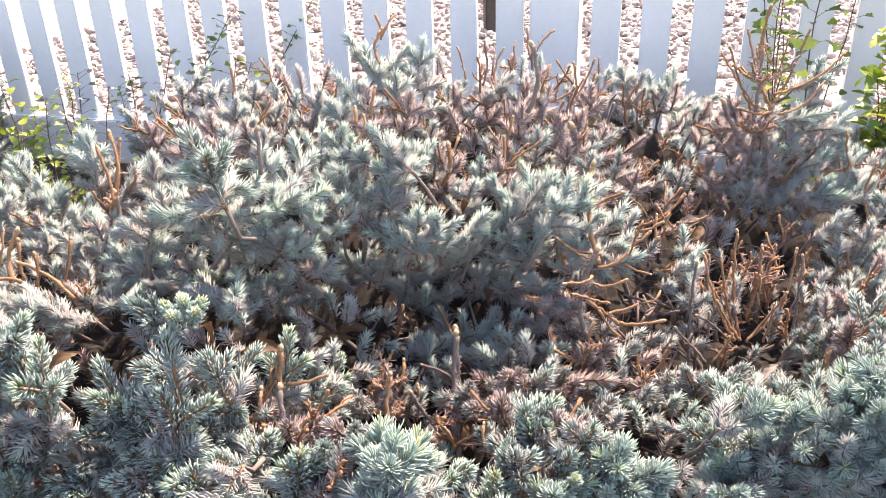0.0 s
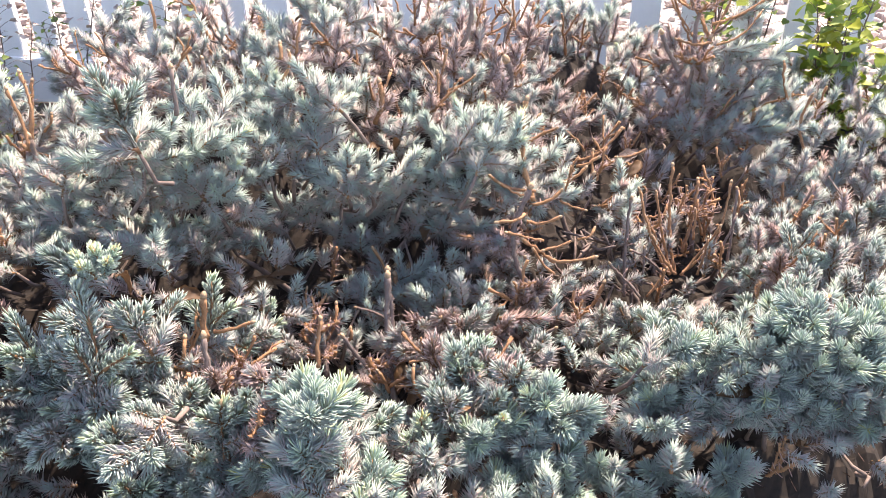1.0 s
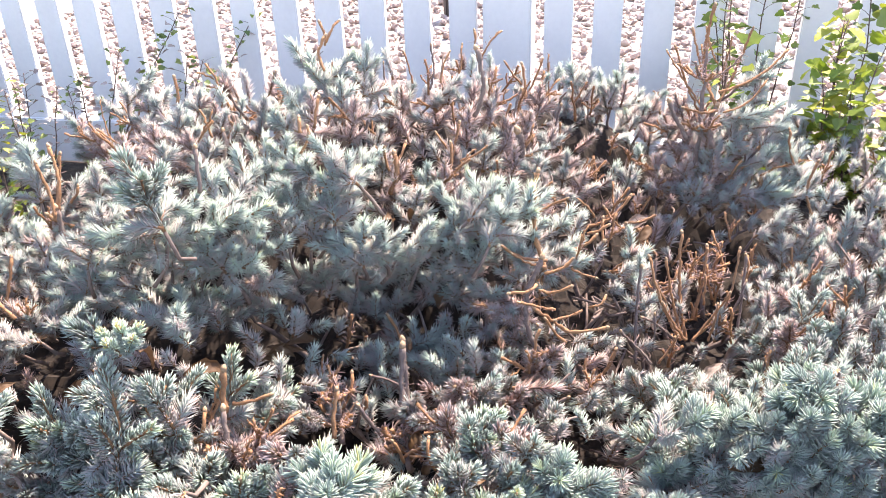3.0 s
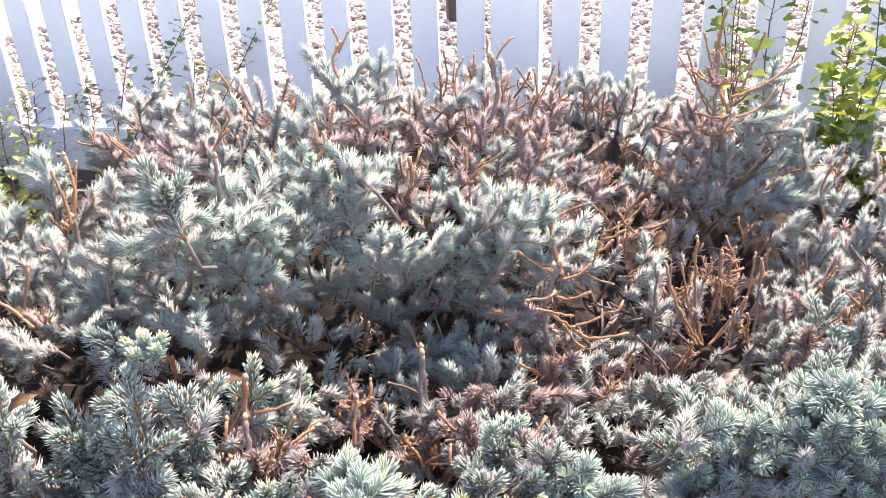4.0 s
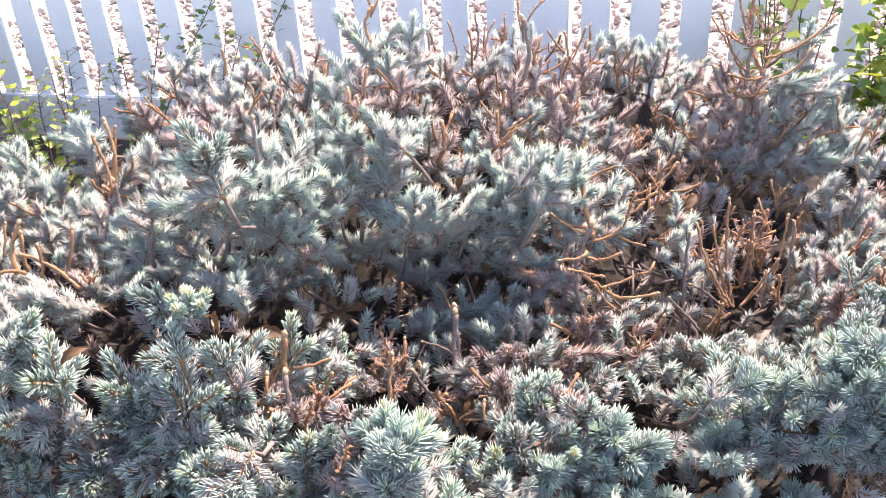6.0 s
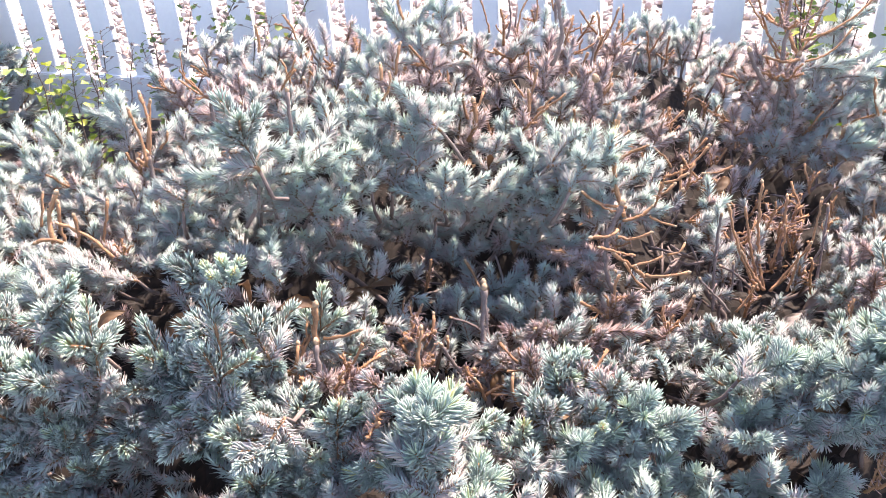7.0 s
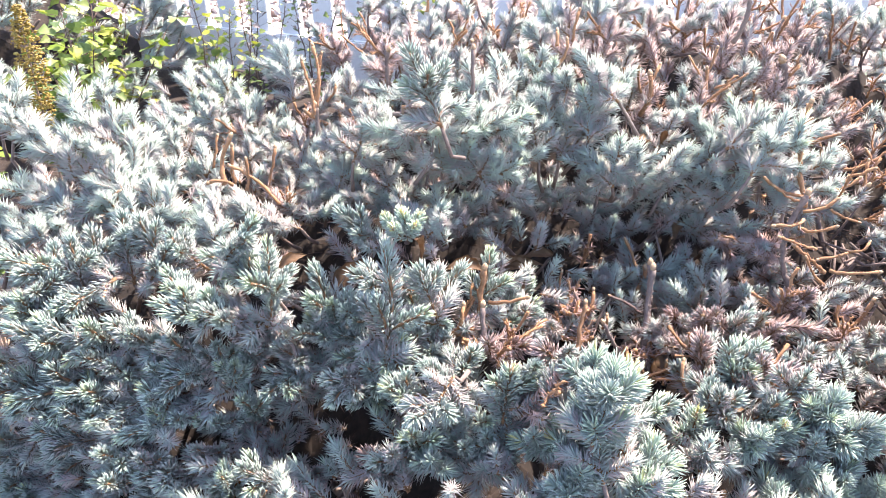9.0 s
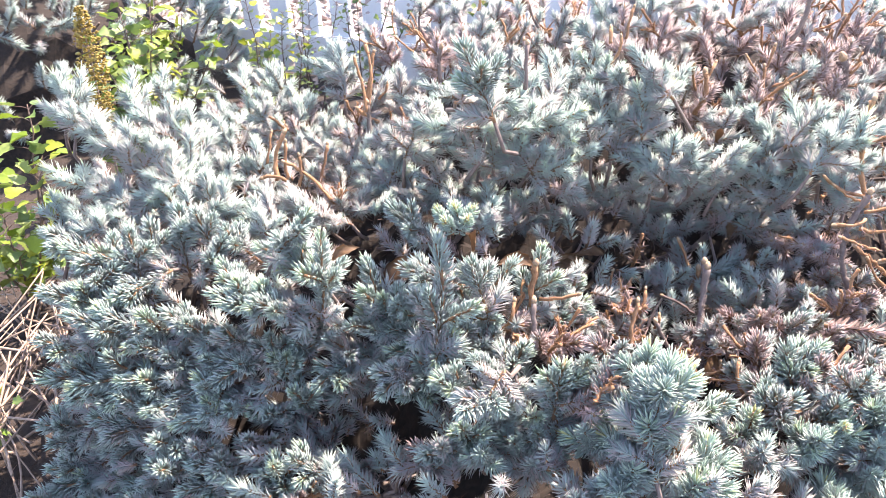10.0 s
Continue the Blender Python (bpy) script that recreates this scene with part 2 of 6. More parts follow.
LENGTHS = (0.028, 0.042, 0.060, 0.085, 0.125)
NEEDLE_MATS = (NEEDLE, STEM, BUD, DEAD, GREYBARK)
shoot_rng = np.random.default_rng(11)
TEMPLATES, SHOOT_MESHES = {}, {}
for tone_key in "bBfFpoxu":
    for length_key in LENGTHS:
        for variant in range(3):
            arr = shoot_arrays(length_key, tone_key, shoot_rng, 1.3 if tone_key in "BF" else (0.5 if tone_key in "xu" else (0.85 if tone_key == "p" else (0.62 if tone_key == "o" else 1.0))), 0.0200 if tone_key in "Bf" else (0.0120 if tone_key == "F" else (0.0155 if tone_key in "px" else 0.0172)))
            TEMPLATES[tone_key, length_key, variant] = arr
        for variant in range(3, 6):
            TEMPLATES[tone_key, length_key, variant] = shoot_arrays(length_key, tone_key, shoot_rng, 0.66, 0.0178, 2)
        for variant in range(6, 9):
            TEMPLATES[tone_key, length_key, variant] = shoot_arrays(length_key, tone_key, shoot_rng, 0.9, 0.0172, 1)


def bare_arrays(length, rng):
    """A bare forked dead twig along +z, with leaf pegs."""
    pile = Pile()
    arms = [(0.0, np.array((0, 0, 1.0)), length, 0.0026)]
    for _ in range(int(rng.integers(1, 4))):
        d = np.array((*rng.normal(0, 0.7, 2), 0.75))
        arms.append((rng.uniform(0.2, 0.7), d / np.linalg.norm(d), length * rng.uniform(0.35, 0.7), 0.0018))
    for at, d, ln, r in arms:
        n = 6
        t = np.linspace(0, 1, n)
        pts = np.array((0, 0, at * length)) + d[None] * (ln * t)[:, None] + np.array((0, 0, 0.15 * ln))[None] * (t ** 2)[:, None] + rng.normal(0, 0.0012, (n, 3))
        rad = r * (1 - 0.3 * t) * (1 + 0.15 * rng.normal(0, 1, n).clip(-1, 1))
        rad[-1] *= 1.5
        pile.add(*tube(pts, rad, 5), 3)
        k = int(ln * 420)
        if k:
            s, az = rng.uniform(0, 1, k), rng.uniform(0, 6.283, k)
            base = np.stack([np.interp(s, t, pts[:, j]) for j in range(3)], 1)
            way = np.stack([np.cos(az), np.sin(az), 0.6 + 0 * az], 1)
            pile.add(*spindles(base, way, way * 0, rng.uniform(0.004, 0.006, k), np.full(k, 0.0016)), 3)
        k = int(ln * 220 * rng.random())
        if k:
            s, az = rng.uniform(0, 0.9, k), rng.uniform(0, 6.283, k)
            base = np.stack([np.interp(s, t, pts[:, j]) for j in range(3)], 1)
            way = np.stack([np.cos(az), np.sin(az), 0.5 + 0 * az], 1)
            pile.add(*spindles(base, way, way * 0, rng.uniform(0.010, 0.017, k), np.full(k, 0.0014)), 0, 0.14)
    return pile.arrays()


for length_key in LENGTHS:
    for variant in range(3):
        TEMPLATES["t", length_key, variant] = TEMPLATES["t", length_key, variant + 3] = TEMPLATES["t", length_key, variant + 6] = bare_arrays(max(0.06, length_key * 1.35), shoot_rng)


def shoot_mesh(tone, length, variant):
    key = tone, length, variant
    if key not in SHOOT_MESHES:
        v, f, s, a = TEMPLATES[key]
        SHOOT_MESHES[key] = mesh_from("shoot", v, f, NEEDLE_MATS, s, a, True)
    return SHOOT_MESHES[key]


# ---- ground ----
def sheet(name, x0, x1, y0, y1, nx, ny, mat, relief):
    bm = bmesh.new()
    grid = [[bm.verts.new((x0 + (x1 - x0) * i / nx, y0 + (y1 - y0) * j / ny, relief(x0 + (x1 - x0) * i / nx, y0 + (y1 - y0) * j / ny)))
             for i in range(nx + 1)] for j in range(ny + 1)]
    for j in range(ny):
        for i in range(nx):
            bm.faces.new((grid[j][i], grid[j][i + 1], grid[j + 1][i + 1], grid[j + 1][i]))
    me = bpy.data.meshes.new(name)
    bm.to_mesh(me)
    bm.free()
    me.materials.append(mat)
    return new(name, me)


ANGLE = radians(-27)
ALONG = Vector((math.cos(ANGLE), math.sin(ANGLE), 0))
AWAY = Vector((-math.sin(ANGLE), math.cos(ANGLE), 0))
FENCE = Vector((0, 2.7, 0))


def by_fence(s, off, z=0.0):
    return FENCE + ALONG * s + AWAY * off + Vector((0, 0, z))


def ground_relief(x, y):
    return -0.06 + 0.0 * x


ground = tagged(sheet("ground", -400, 400, -400, 400, 2, 2, GRAVEL, ground_relief), "pale pinkish gravel ground spreading to the distance", "ground", kind="structure")
bed = tagged(sheet("ground", -3.5, 4.5, -2.5, 4.2, 160, 134, SOIL,
                   lambda x, y: 0.012 * noise.noise(Vector((x * 4, y * 4, 0))) + 0.006 * noise.noise(Vector((x * 15, y * 15, 3)))
                   - 0.10 * min(1.0, max(0.0, ((Vector((x, y, 0)) - FENCE).dot(AWAY) - 0.12) / 0.2))),
             "dark brown planting bed soil with litter under the shrubs", "soil", kind="structure")

# ---- the shrub's crown ----
MOUNDS = []


def mounds(y, *pairs):
    """A row of rises (positive) and hollows (negative) of the crown at one y: x and height in centimetres, by turns."""
    MOUNDS.extend((pairs[k] / 100, y, pairs[k + 1] / 100) for k in range(0, len(pairs), 2))


mounds(0.50, 10, 2.2, 40, -4.7, 55, 5.9, 70, 7.3)
mounds(0.65, -50, -11.6, -5, 2.6, 25, -3.9, 40, -8.1, 55, -2.0, 70, 6.1)
mounds(0.80, -65, -5.9, -50, -1.3, -35, -5.7, -20, -14.2, 10, -15.7, 25, 7.2, 40, -3.0, 70, -3.5, 85, -3.7)
mounds(0.95, -65, -6.6, -50, 9.8, -35, -3.8, -5, 19.5, 10, -13.8, 55, -9.1, 70, -9.5)
mounds(1.10, -65, 3.0, -50, 6.7, -35, -6.3, -20, 5.6, -5, -5.5, 10, 6.0, 25, -8.4, 55, 5.6, 85, -2.0, 100, -4.3)
mounds(1.25, -50, 4.0, -35, 1.2, -5, -6.2, 40, 2.3, 70, -1.5, 85, -4.3)
mounds(1.40, -65, 1.5, -50, -5.3, -35, 3.6, -20, 6.4, -5, 14.0, 40, 14.0, 55, 6.8, 100, 12.2)
mounds(1.55, -50, 10.5, -35, -7.4, -5, 5.8, 10, 6.5, 40, 3.7)
mounds(1.66, -8, 7, 8, 9, 24, 9, 40, 10, 56, 11, 72, 11, 88, 10)
mounds(1.70, -65, 27.6, -50, 27.2, 85, -1.4)
mounds(1.85, -50, 6.2, 85, -1.4)


def crown_height(x, y):
    h = 0.40 + 0 * x
    for mx, my, a in MOUNDS:
        h = h + a * np.exp(-((x - mx) ** 2 + (y - my) ** 2) / 0.0242)
    # the crown rolls down at its outline
    left = np.clip((x + 0.60 + 0.52 * np.clip(y - 0.7, 0, 0.6)) / 0.12, 0, 1)
    front = np.clip((y - 0.42 + 0.06 * np.sin(x * 6)) / 0.20, 0, 1)
    edge = 1.64 + np.clip((x + 0.45) * 0.9, 0, 0.36) + 0.06 * np.sin(x * 9) - 0.30 * np.clip(x - 0.9, 0, 1)
    back = np.clip((edge - y) / 0.22, 0, 1)
    right = np.clip((1.75 - x) / 0.2, 0, 1)
    return h * (left * front * back * right) ** 0.5


shrub = stand("blue_spruce", 0.3, 1.15, 0.0, "low spreading blue spruce, silvery blue-green needles with bare brown dead shoots", "spruce")
pick_rng = random.Random(5)


def shoot(tone, x, y, z, heading, rise, length):
    key = min(LENGTHS, key=lambda k: abs(k - max(length, 0.03)))
    ob = under(new("shoot", shoot_mesh(tone, key, pick_rng.randrange(3))), shrub)
    ob.matrix_basis = aim(x, y, z, heading, rise, pick_rng.uniform(0, 6.28), min(1.25, max(0.85, length / key)))
    return ob


def dead_twig(x, y, z, heading, rise, length, radius, mat=None):
    """A bare dead shoot: knobbly stem with leaf pegs and a swollen end."""
    rng = np.random.default_rng(int(abs(x * 7919 + y * 104729 + z * 1299709) * 1000) % 2 ** 31)
    m = aim(x, y, z, heading, rise)
    n = max(6, int(length / 0.006))
    t = np.linspace(0, 1, n)
    sway = rng.normal(0, 0.09, 2) * length
    up = np.array(m.to_3x3().inverted() @ Vector((0, 0, 1))) * length * rng.uniform(0.05, 0.2)
    pts = np.stack([sway[0] * np.sin(t * 3.0), sway[1] * t * (1 - t) * 2, length * t], 1) + up[None] * (t ** 2)[:, None] - up[None] * (t)[:, None] * 0.5
    pts += rng.normal(0, 0.0007, pts.shape)
    rad = radius * (1.0 - 0.30 * t) * (1 + 0.16 * rng.normal(0, 1, n).clip(-1.2, 1.2))
    rad[-2:] *= 1.35
    pile = Pile()
    pile.add(*tube(pts, rad, 7), 0)
    k = int(length * 800)
    s = rng.uniform(0, 1, k)
    az = rng.uniform(0, 6.283, k)
    base = np.stack([np.interp(s, t, pts[:, j]) for j in range(3)], 1)
    way = np.stack([np.cos(az), np.sin(az), 0.7 + 0 * az], 1)
    pile.add(*spindles(base, way, way * 0, radius * rng.uniform(1.25, 1.7, k), radius * rng.uniform(0.35, 0.6, k)), 0)
    # a few needles still hang on
    k = int(length * 160 * rng.random())
    if k:
        s, az = rng.uniform(0, 0.7, k), rng.uniform(0, 6.283, k)
        base = np.stack([np.interp(s, t, pts[:, j]) for j in range(3)], 1)
        way = np.stack([np.cos(az), np.sin(az), rng.uniform(0.1, 0.9, k)], 1)
        pile.add(*spindles(base, way, way * 0, rng.uniform(0.011, 0.018, k), np.full(k, 0.0013)), 1, 0.12)
    end = pts[-1]
    tipway = (pts[-1] - pts[-2]) / (np.linalg.norm(pts[-1] - pts[-2]) + 1e-9)
    pile.add(*tube([end - tipway * 0.001, end + tipway * radius * 1.2, end + tipway * radius * 2.4], (radius * 0.8, radius * 1.1, radius * 0.4), 6), 2)
    ob = under(new("dead_twig", pile.mesh("dead_twig", (mat or DEAD, NEEDLE, BUD))), shrub)
    ob.matrix_basis = m
    return ob


def dead_whorl(x, y, z, height, reach, whorls, arms, lean=0.0):
    """A dead leader: grey stem with whorls of upturned bare brown twigs and a few dry needles."""
    rng = np.random.default_rng(int(x * 1000) + 7 * int(y * 1000))
    pile = Pile()
    t = np.linspace(0, 1, 12)
    stem = np.stack([x + lean * t + rng.normal(0, 0.002, 12), y + 0.04 * t + rng.normal(0, 0.002, 12), z + height * t], 1)
    pile.add(*tube(stem, np.linspace(0.0052, 0.0026, 12) * (1 + 0.12 * rng.normal(0, 1, 12).clip(-1, 1)), 7), 4)
    runs = [(stem[4:], 3)]
    for w in whorls:
        foot = np.array([np.interp(w, t, stem[:, j]) for j in range(3)])
        for k in range(arms):
            az = k * 6.283 / arms + rng.normal(0, 0.35)
            ln = reach * rng.uniform(0.6, 1.1) * (1.15 - 0.4 * w)
            u = np.linspace(0, 1, 9)
            rise = rng.uniform(0.25, 0.75)
            out = np.array((math.cos(az), math.sin(az), 0.15))
            pts = foot + out[None] * (ln * u)[:, None] + np.array((0, 0, rise * ln))[None] * (u ** 2.2)[:, None] + rng.normal(0, 0.0012, (9, 3))
            runs.append((pts, 3 if rng.random() < 0.5 else 4))
            for _ in range(int(rng.integers(1, 4))):
                i = int(rng.integers(2, 7))
                d = out + np.array((*rng.normal(0, 0.7, 2), rng.uniform(0.2, 0.9)))
                d /= np.linalg.norm(d)
                l2 = ln * rng.uniform(0.25, 0.5)
                runs.append((np.array([pts[i], pts[i] + d * l2 * 0.5 + rng.normal(0, 0.002, 3), pts[i] + d * l2 + (0, 0, 0.15 * l2)]), 3))
    for pts, slot in runs:
        n = len(pts)
        v = np.linspace(0, 1, n)
        rad = np.linspace(0.0029, 0.0017, n) * (1 + 0.12 * rng.normal(0, 1, n).clip(-1, 1))
        rad[-1] *= 1.45
        pile.add(*tube(pts, rad, 6), slot)
        span = float(np.linalg.norm(np.diff(pts, axis=0), axis=1).sum())
        k = max(2, int(span * 520))
        for mean, size, width, put, age in ((k, (0.003, 0.005), 0.0017, 3, 0.5), (int(k * 0.55), (0.010, 0.016), 0.0015, 0, 0.2)):
            q, a = rng.uniform(0, 1, mean), rng.uniform(0, 6.283, mean)
            base = np.stack([np.interp(q, v, pts[:, j]) for j in range(3)], 1)
            way = np.stack([np.cos(a), np.sin(a), 0.4 + rng.normal(0, 0.5, mean)], 1)
            pile.add(*spindles(base, way, way * 0, rng.uniform(*size, mean), np.full(mean, width)), put, age)
    return under(new("dead_branch", pile.mesh("dead_branch", NEEDLE_MATS)), shrub)


dead_whorl(0.895, 1.330, 0.420, 0.240, 0.080, (0.35, 0.75), 5, 0.02)
dead_whorl(0.690, 1.080, 0.240, 0.120, 0.060, (0.55,), 4, 0.01)
dead_whorl(0.790, 1.090, 0.240, 0.110, 0.060, (0.55,), 4, 0.02)
dead_whorl(0.105, 0.930, 0.250, 0.090, 0.045, (0.30, 0.70), 5)
dead_whorl(0.190, 0.840, 0.250, 0.060, 0.045, (0.40, 0.80), 5)

# bare dead twigs
dead_twig(0.455, 1.027, 0.430, 82, 63, 0.141, 0.0040)
dead_twig(0.465, 1.091, 0.496, -7, 22, 0.051, 0.0025)
dead_twig(0.458, 1.026, 0.447, 178, 21, 0.076, 0.0025)
dead_twig(0.449, 1.015, 0.442, 175, 28, 0.056, 0.0022)
dead_twig(0.459, 1.037, 0.417, -12, 25, 0.046, 0.0025)
dead_twig(0.513, 1.059, 0.406, -36, -19, 0.044, 0.0020)
dead_twig(0.407, 0.936, 0.461, -170, -3, 0.045, 0.0025)
dead_twig(0.432, 0.993, 0.415, -27, 7, 0.048, 0.0025)
dead_twig(0.444, 0.954, 0.402, -174, 20, 0.066, 0.0022)
dead_twig(0.480, 0.934, 0.406, -169, -5, 0.047, 0.0022)
dead_twig(0.460, 0.946, 0.366, 170, 39, 0.064, 0.0031)
dead_twig(0.434, 0.893, 0.404, -26, 10, 0.057, 0.0025)
dead_twig(0.454, 0.930, 0.357, 172, 54, 0.054, 0.0022)
dead_twig(0.521, 0.997, 0.367, -10, 29, 0.028, 0.0020)
dead_twig(0.426, 0.931, 0.322, 77, 63, 0.147, 0.0047, GREYBARK)
dead_twig(0.617, 1.225, 0.388, -1, 30, 0.092, 0.0029)
dead_twig(0.577, 1.143, 0.419, -15, 18, 0.038, 0.0025)
dead_twig(0.538, 1.124, 0.402, -5, 25, 0.050, 0.0028)
dead_twig(0.602, 1.127, 0.397, 71, 63, 0.046, 0.0025)
dead_twig(0.672, 1.197, 0.392, 148, 45, 0.047, 0.0025)
dead_twig(0.628, 1.223, 0.408, 148, 45, 0.047, 0.0022)
dead_twig(0.755, 1.224, 0.393, -179, -10, 0.059, 0.0028)
dead_twig(0.568, 1.098, 0.379, 20, 54, 0.043, 0.0034, GREYBARK)
dead_twig(-0.293, 1.323, 0.496, 82, 63, 0.113, 0.0034)
dead_twig(-0.286, 1.302, 0.508, 115, 64, 0.088, 0.0028)
dead_twig(-0.294, 1.353, 0.491, 53, 67, 0.094, 0.0028)
dead_twig(-0.266, 1.338, 0.517, 19, 54, 0.030, 0.0022)
dead_twig(-0.268, 1.327, 0.479, 168, 27, 0.039, 0.0034)
dead_twig(-0.422, 1.170, 0.447, 64, 62, 0.070, 0.0039)
dead_twig(-0.405, 1.164, 0.451, 87, 68, 0.054, 0.0029)
dead_twig(-0.385, 1.152, 0.444, 87, 68, 0.045, 0.0028)
dead_twig(-0.370, 1.220, 0.409, 54, 61, 0.070, 0.0028)
dead_twig(-0.445, 1.200, 0.465, 63, 62, 0.048, 0.0022)
dead_twig(-0.404, 1.152, 0.453, -178, 13, 0.038, 0.0028)
dead_twig(-0.335, 1.138, 0.425, 157, 33, 0.092, 0.0028)
dead_twig(-0.041, 0.857, 0.397, 67, 74, 0.053, 0.0040)
dead_twig(-0.032, 0.863, 0.405, -17, 14, 0.052, 0.0025)
dead_twig(-0.083, 0.841, 0.373, 22, 64, 0.041, 0.0029)
dead_twig(0.186, 0.902, 0.239, 70, 63, 0.150, 0.0042, GREYBARK)
dead_twig(0.236, 1.088, 0.285, 130, 58, 0.059, 0.0028)
dead_twig(0.231, 1.071, 0.268, 31, 68, 0.035, 0.0039)
dead_twig(0.213, 0.985, 0.285, 174, 30, 0.055, 0.0022, GREYBARK)
dead_twig(0.182, 0.863, 0.257, 151, 53, 0.096, 0.0031, GREYBARK)
dead_twig(0.140, 0.930, 0.302, 29, 67, 0.018, 0.0025)
dead_twig(0.097, 1.014, 0.286, 132, 58, 0.046, 0.0020)
dead_twig(0.097, 1.014, 0.287, 17, 52, 0.046, 0.0020)
dead_twig(0.098, 1.012, 0.283, 88, 68, 0.054, 0.0020)
dead_twig(0.180, 0.836, 0.286, -22, 34, 0.050, 0.0022)
dead_twig(0.187, 0.828, 0.291, -36, 20, 0.046, 0.0022)
dead_twig(0.179, 0.831, 0.280, 164, 69, 0.038, 0.0022)
dead_twig(0.202, 0.826, 0.279, 60, 80, 0.033, 0.0022)
dead_twig(0.386, 0.892, 0.275, 14, 59, 0.062, 0.0029, GREYBARK)
dead_twig(0.386, 0.872, 0.305, -26, 10, 0.044, 0.0022, GREYBARK)
dead_twig(0.699, 1.008, 0.261, 125, 61, 0.143, 0.0028)
dead_twig(0.703, 1.016, 0.266, 106, 66, 0.121, 0.0025)
dead_twig(0.714, 1.013, 0.254, 77, 63, 0.175, 0.0029)
dead_twig(0.740, 1.043, 0.277, 48, 59, 0.121, 0.0028)
dead_twig(0.737, 1.016, 0.259, 23, 56, 0.150, 0.0025)
dead_twig(0.707, 0.988, 0.271, -4, 53, 0.095, 0.0025)
dead_twig(0.689, 0.978, 0.282, 160, 56, 0.076, 0.0025)
dead_twig(0.679, 0.976, 0.273, 170, 40, 0.091, 0.0022, GREYBARK)
dead_twig(0.755, 1.037, 0.301, 67, 74, 0.050, 0.0022)
dead_twig(0.681, 1.067, 0.342, -18, 12, 0.025, 0.0022)
dead_twig(0.687, 1.030, 0.295, 138, 63, 0.066, 0.0025)
dead_twig(0.731, 0.977, 0.274, 25, 75, 0.060, 0.0022)
dead_twig(0.604, 0.935, 0.283, 159, 44, 0.072, 0.0022, GREYBARK)
dead_twig(0.625, 0.952, 0.267, -3, 54, 0.052, 0.0020)
dead_twig(0.592, 0.964, 0.266, 65, 68, 0.149, 0.0028, GREYBARK)
dead_twig(0.632, 0.982, 0.268, 67, 74, 0.058, 0.0022, GREYBARK)
dead_twig(0.800, 0.995, 0.249, 59, 67, 0.137, 0.0025, GREYBARK)
dead_twig(0.786, 1.016, 0.284, 12, 58, 0.067, 0.0022, GREYBARK)
dead_twig(0.956, 1.373, 0.532, 75, 63, 0.191, 0.0039)
dead_twig(0.952, 1.371, 0.539, 120, 63, 0.152, 0.0028)
dead_twig(0.950, 1.363, 0.547, 23, 56, 0.148, 0.0028)
dead_twig(0.923, 1.323, 0.548, 179, 6, 0.073, 0.0028)
dead_twig(0.952, 1.370, 0.567, -4, 26, 0.150, 0.0028)
dead_twig(0.919, 1.371, 0.525, 126, 61, 0.138, 0.0025)
dead_twig(0.933, 1.363, 0.566, 132, 58, 0.058, 0.0022)
dead_twig(0.968, 1.393, 0.583, 41, 57, 0.083, 0.0022)
dead_twig(0.931, 1.372, 0.529, 142, 51, 0.138, 0.0022)
dead_twig(0.940, 1.330, 0.540, -8, 31, 0.094, 0.0022)
dead_twig(0.905, 1.291, 0.483, 63, 62, 0.077, 0.0045, GREYBARK)
dead_twig(0.984, 1.434, 0.606, 109, 59, 0.073, 0.0020)
dead_twig(1.048, 1.233, 0.449, 95, 68, 0.067, 0.0025)
dead_twig(1.046, 1.155, 0.376, 58, 61, 0.096, 0.0029)
dead_twig(0.190, 1.429, 0.717, 105, 60, 0.037, 0.0025)
dead_twig(0.194, 1.434, 0.721, 26, 50, 0.040, 0.0025)
dead_twig(0.182, 1.397, 0.680, 67, 62, 0.056, 0.0029)
dead_twig(0.503, 1.524, 0.636, 89, 62, 0.058, 0.0025)
dead_twig(0.506, 1.533, 0.634, 19, 44, 0.070, 0.0025)
dead_twig(0.493, 1.479, 0.603, 82, 63, 0.051, 0.0031, GREYBARK)
dead_twig(0.592, 1.502, 0.556, 83, 63, 0.064, 0.0028)
dead_twig(0.585, 1.502, 0.586, 144, 49, 0.053, 0.0022)
dead_twig(0.604, 1.532, 0.546, 22, 56, 0.085, 0.0025)
dead_twig(0.524, 1.366, 0.519, 57, 61, 0.093, 0.0031, GREYBARK)
dead_twig(0.378, 1.291, 0.531, 42, 57, 0.058, 0.0028)
dead_twig(0.360, 1.251, 0.505, 61, 62, 0.060, 0.0029)
dead_twig(0.385, 1.262, 0.535, -12, 23, 0.050, 0.0022)
dead_twig(0.384, 1.313, 0.528, 140, 53, 0.045, 0.0020)
dead_twig(-0.003, 1.536, 0.530, 75, 63, 0.067, 0.0029)
dead_twig(0.008, 1.533, 0.530, 67, 62, 0.067, 0.0025)
dead_twig(-0.026, 1.442, 0.543, 114, 58, 0.074, 0.0022)
dead_twig(-0.013, 1.389, 0.538, 71, 63, 0.051, 0.0034, GREYBARK)
dead_twig(-0.226, 1.788, 0.469, 25, 49, 0.080, 0.0025)
dead_twig(-0.195, 1.645, 0.494, 159, 31, 0.074, 0.0022)
dead_twig(-0.220, 1.803, 0.443, 103, 61, 0.100, 0.0020)
dead_twig(0.142, 1.259, 0.624, 55, 61, 0.047, 0.0025)
dead_twig(0.118, 1.257, 0.618, 81, 63, 0.023, 0.0029)
dead_twig(-0.260, 1.837, 0.443, 108, 66, 0.102, 0.0018)
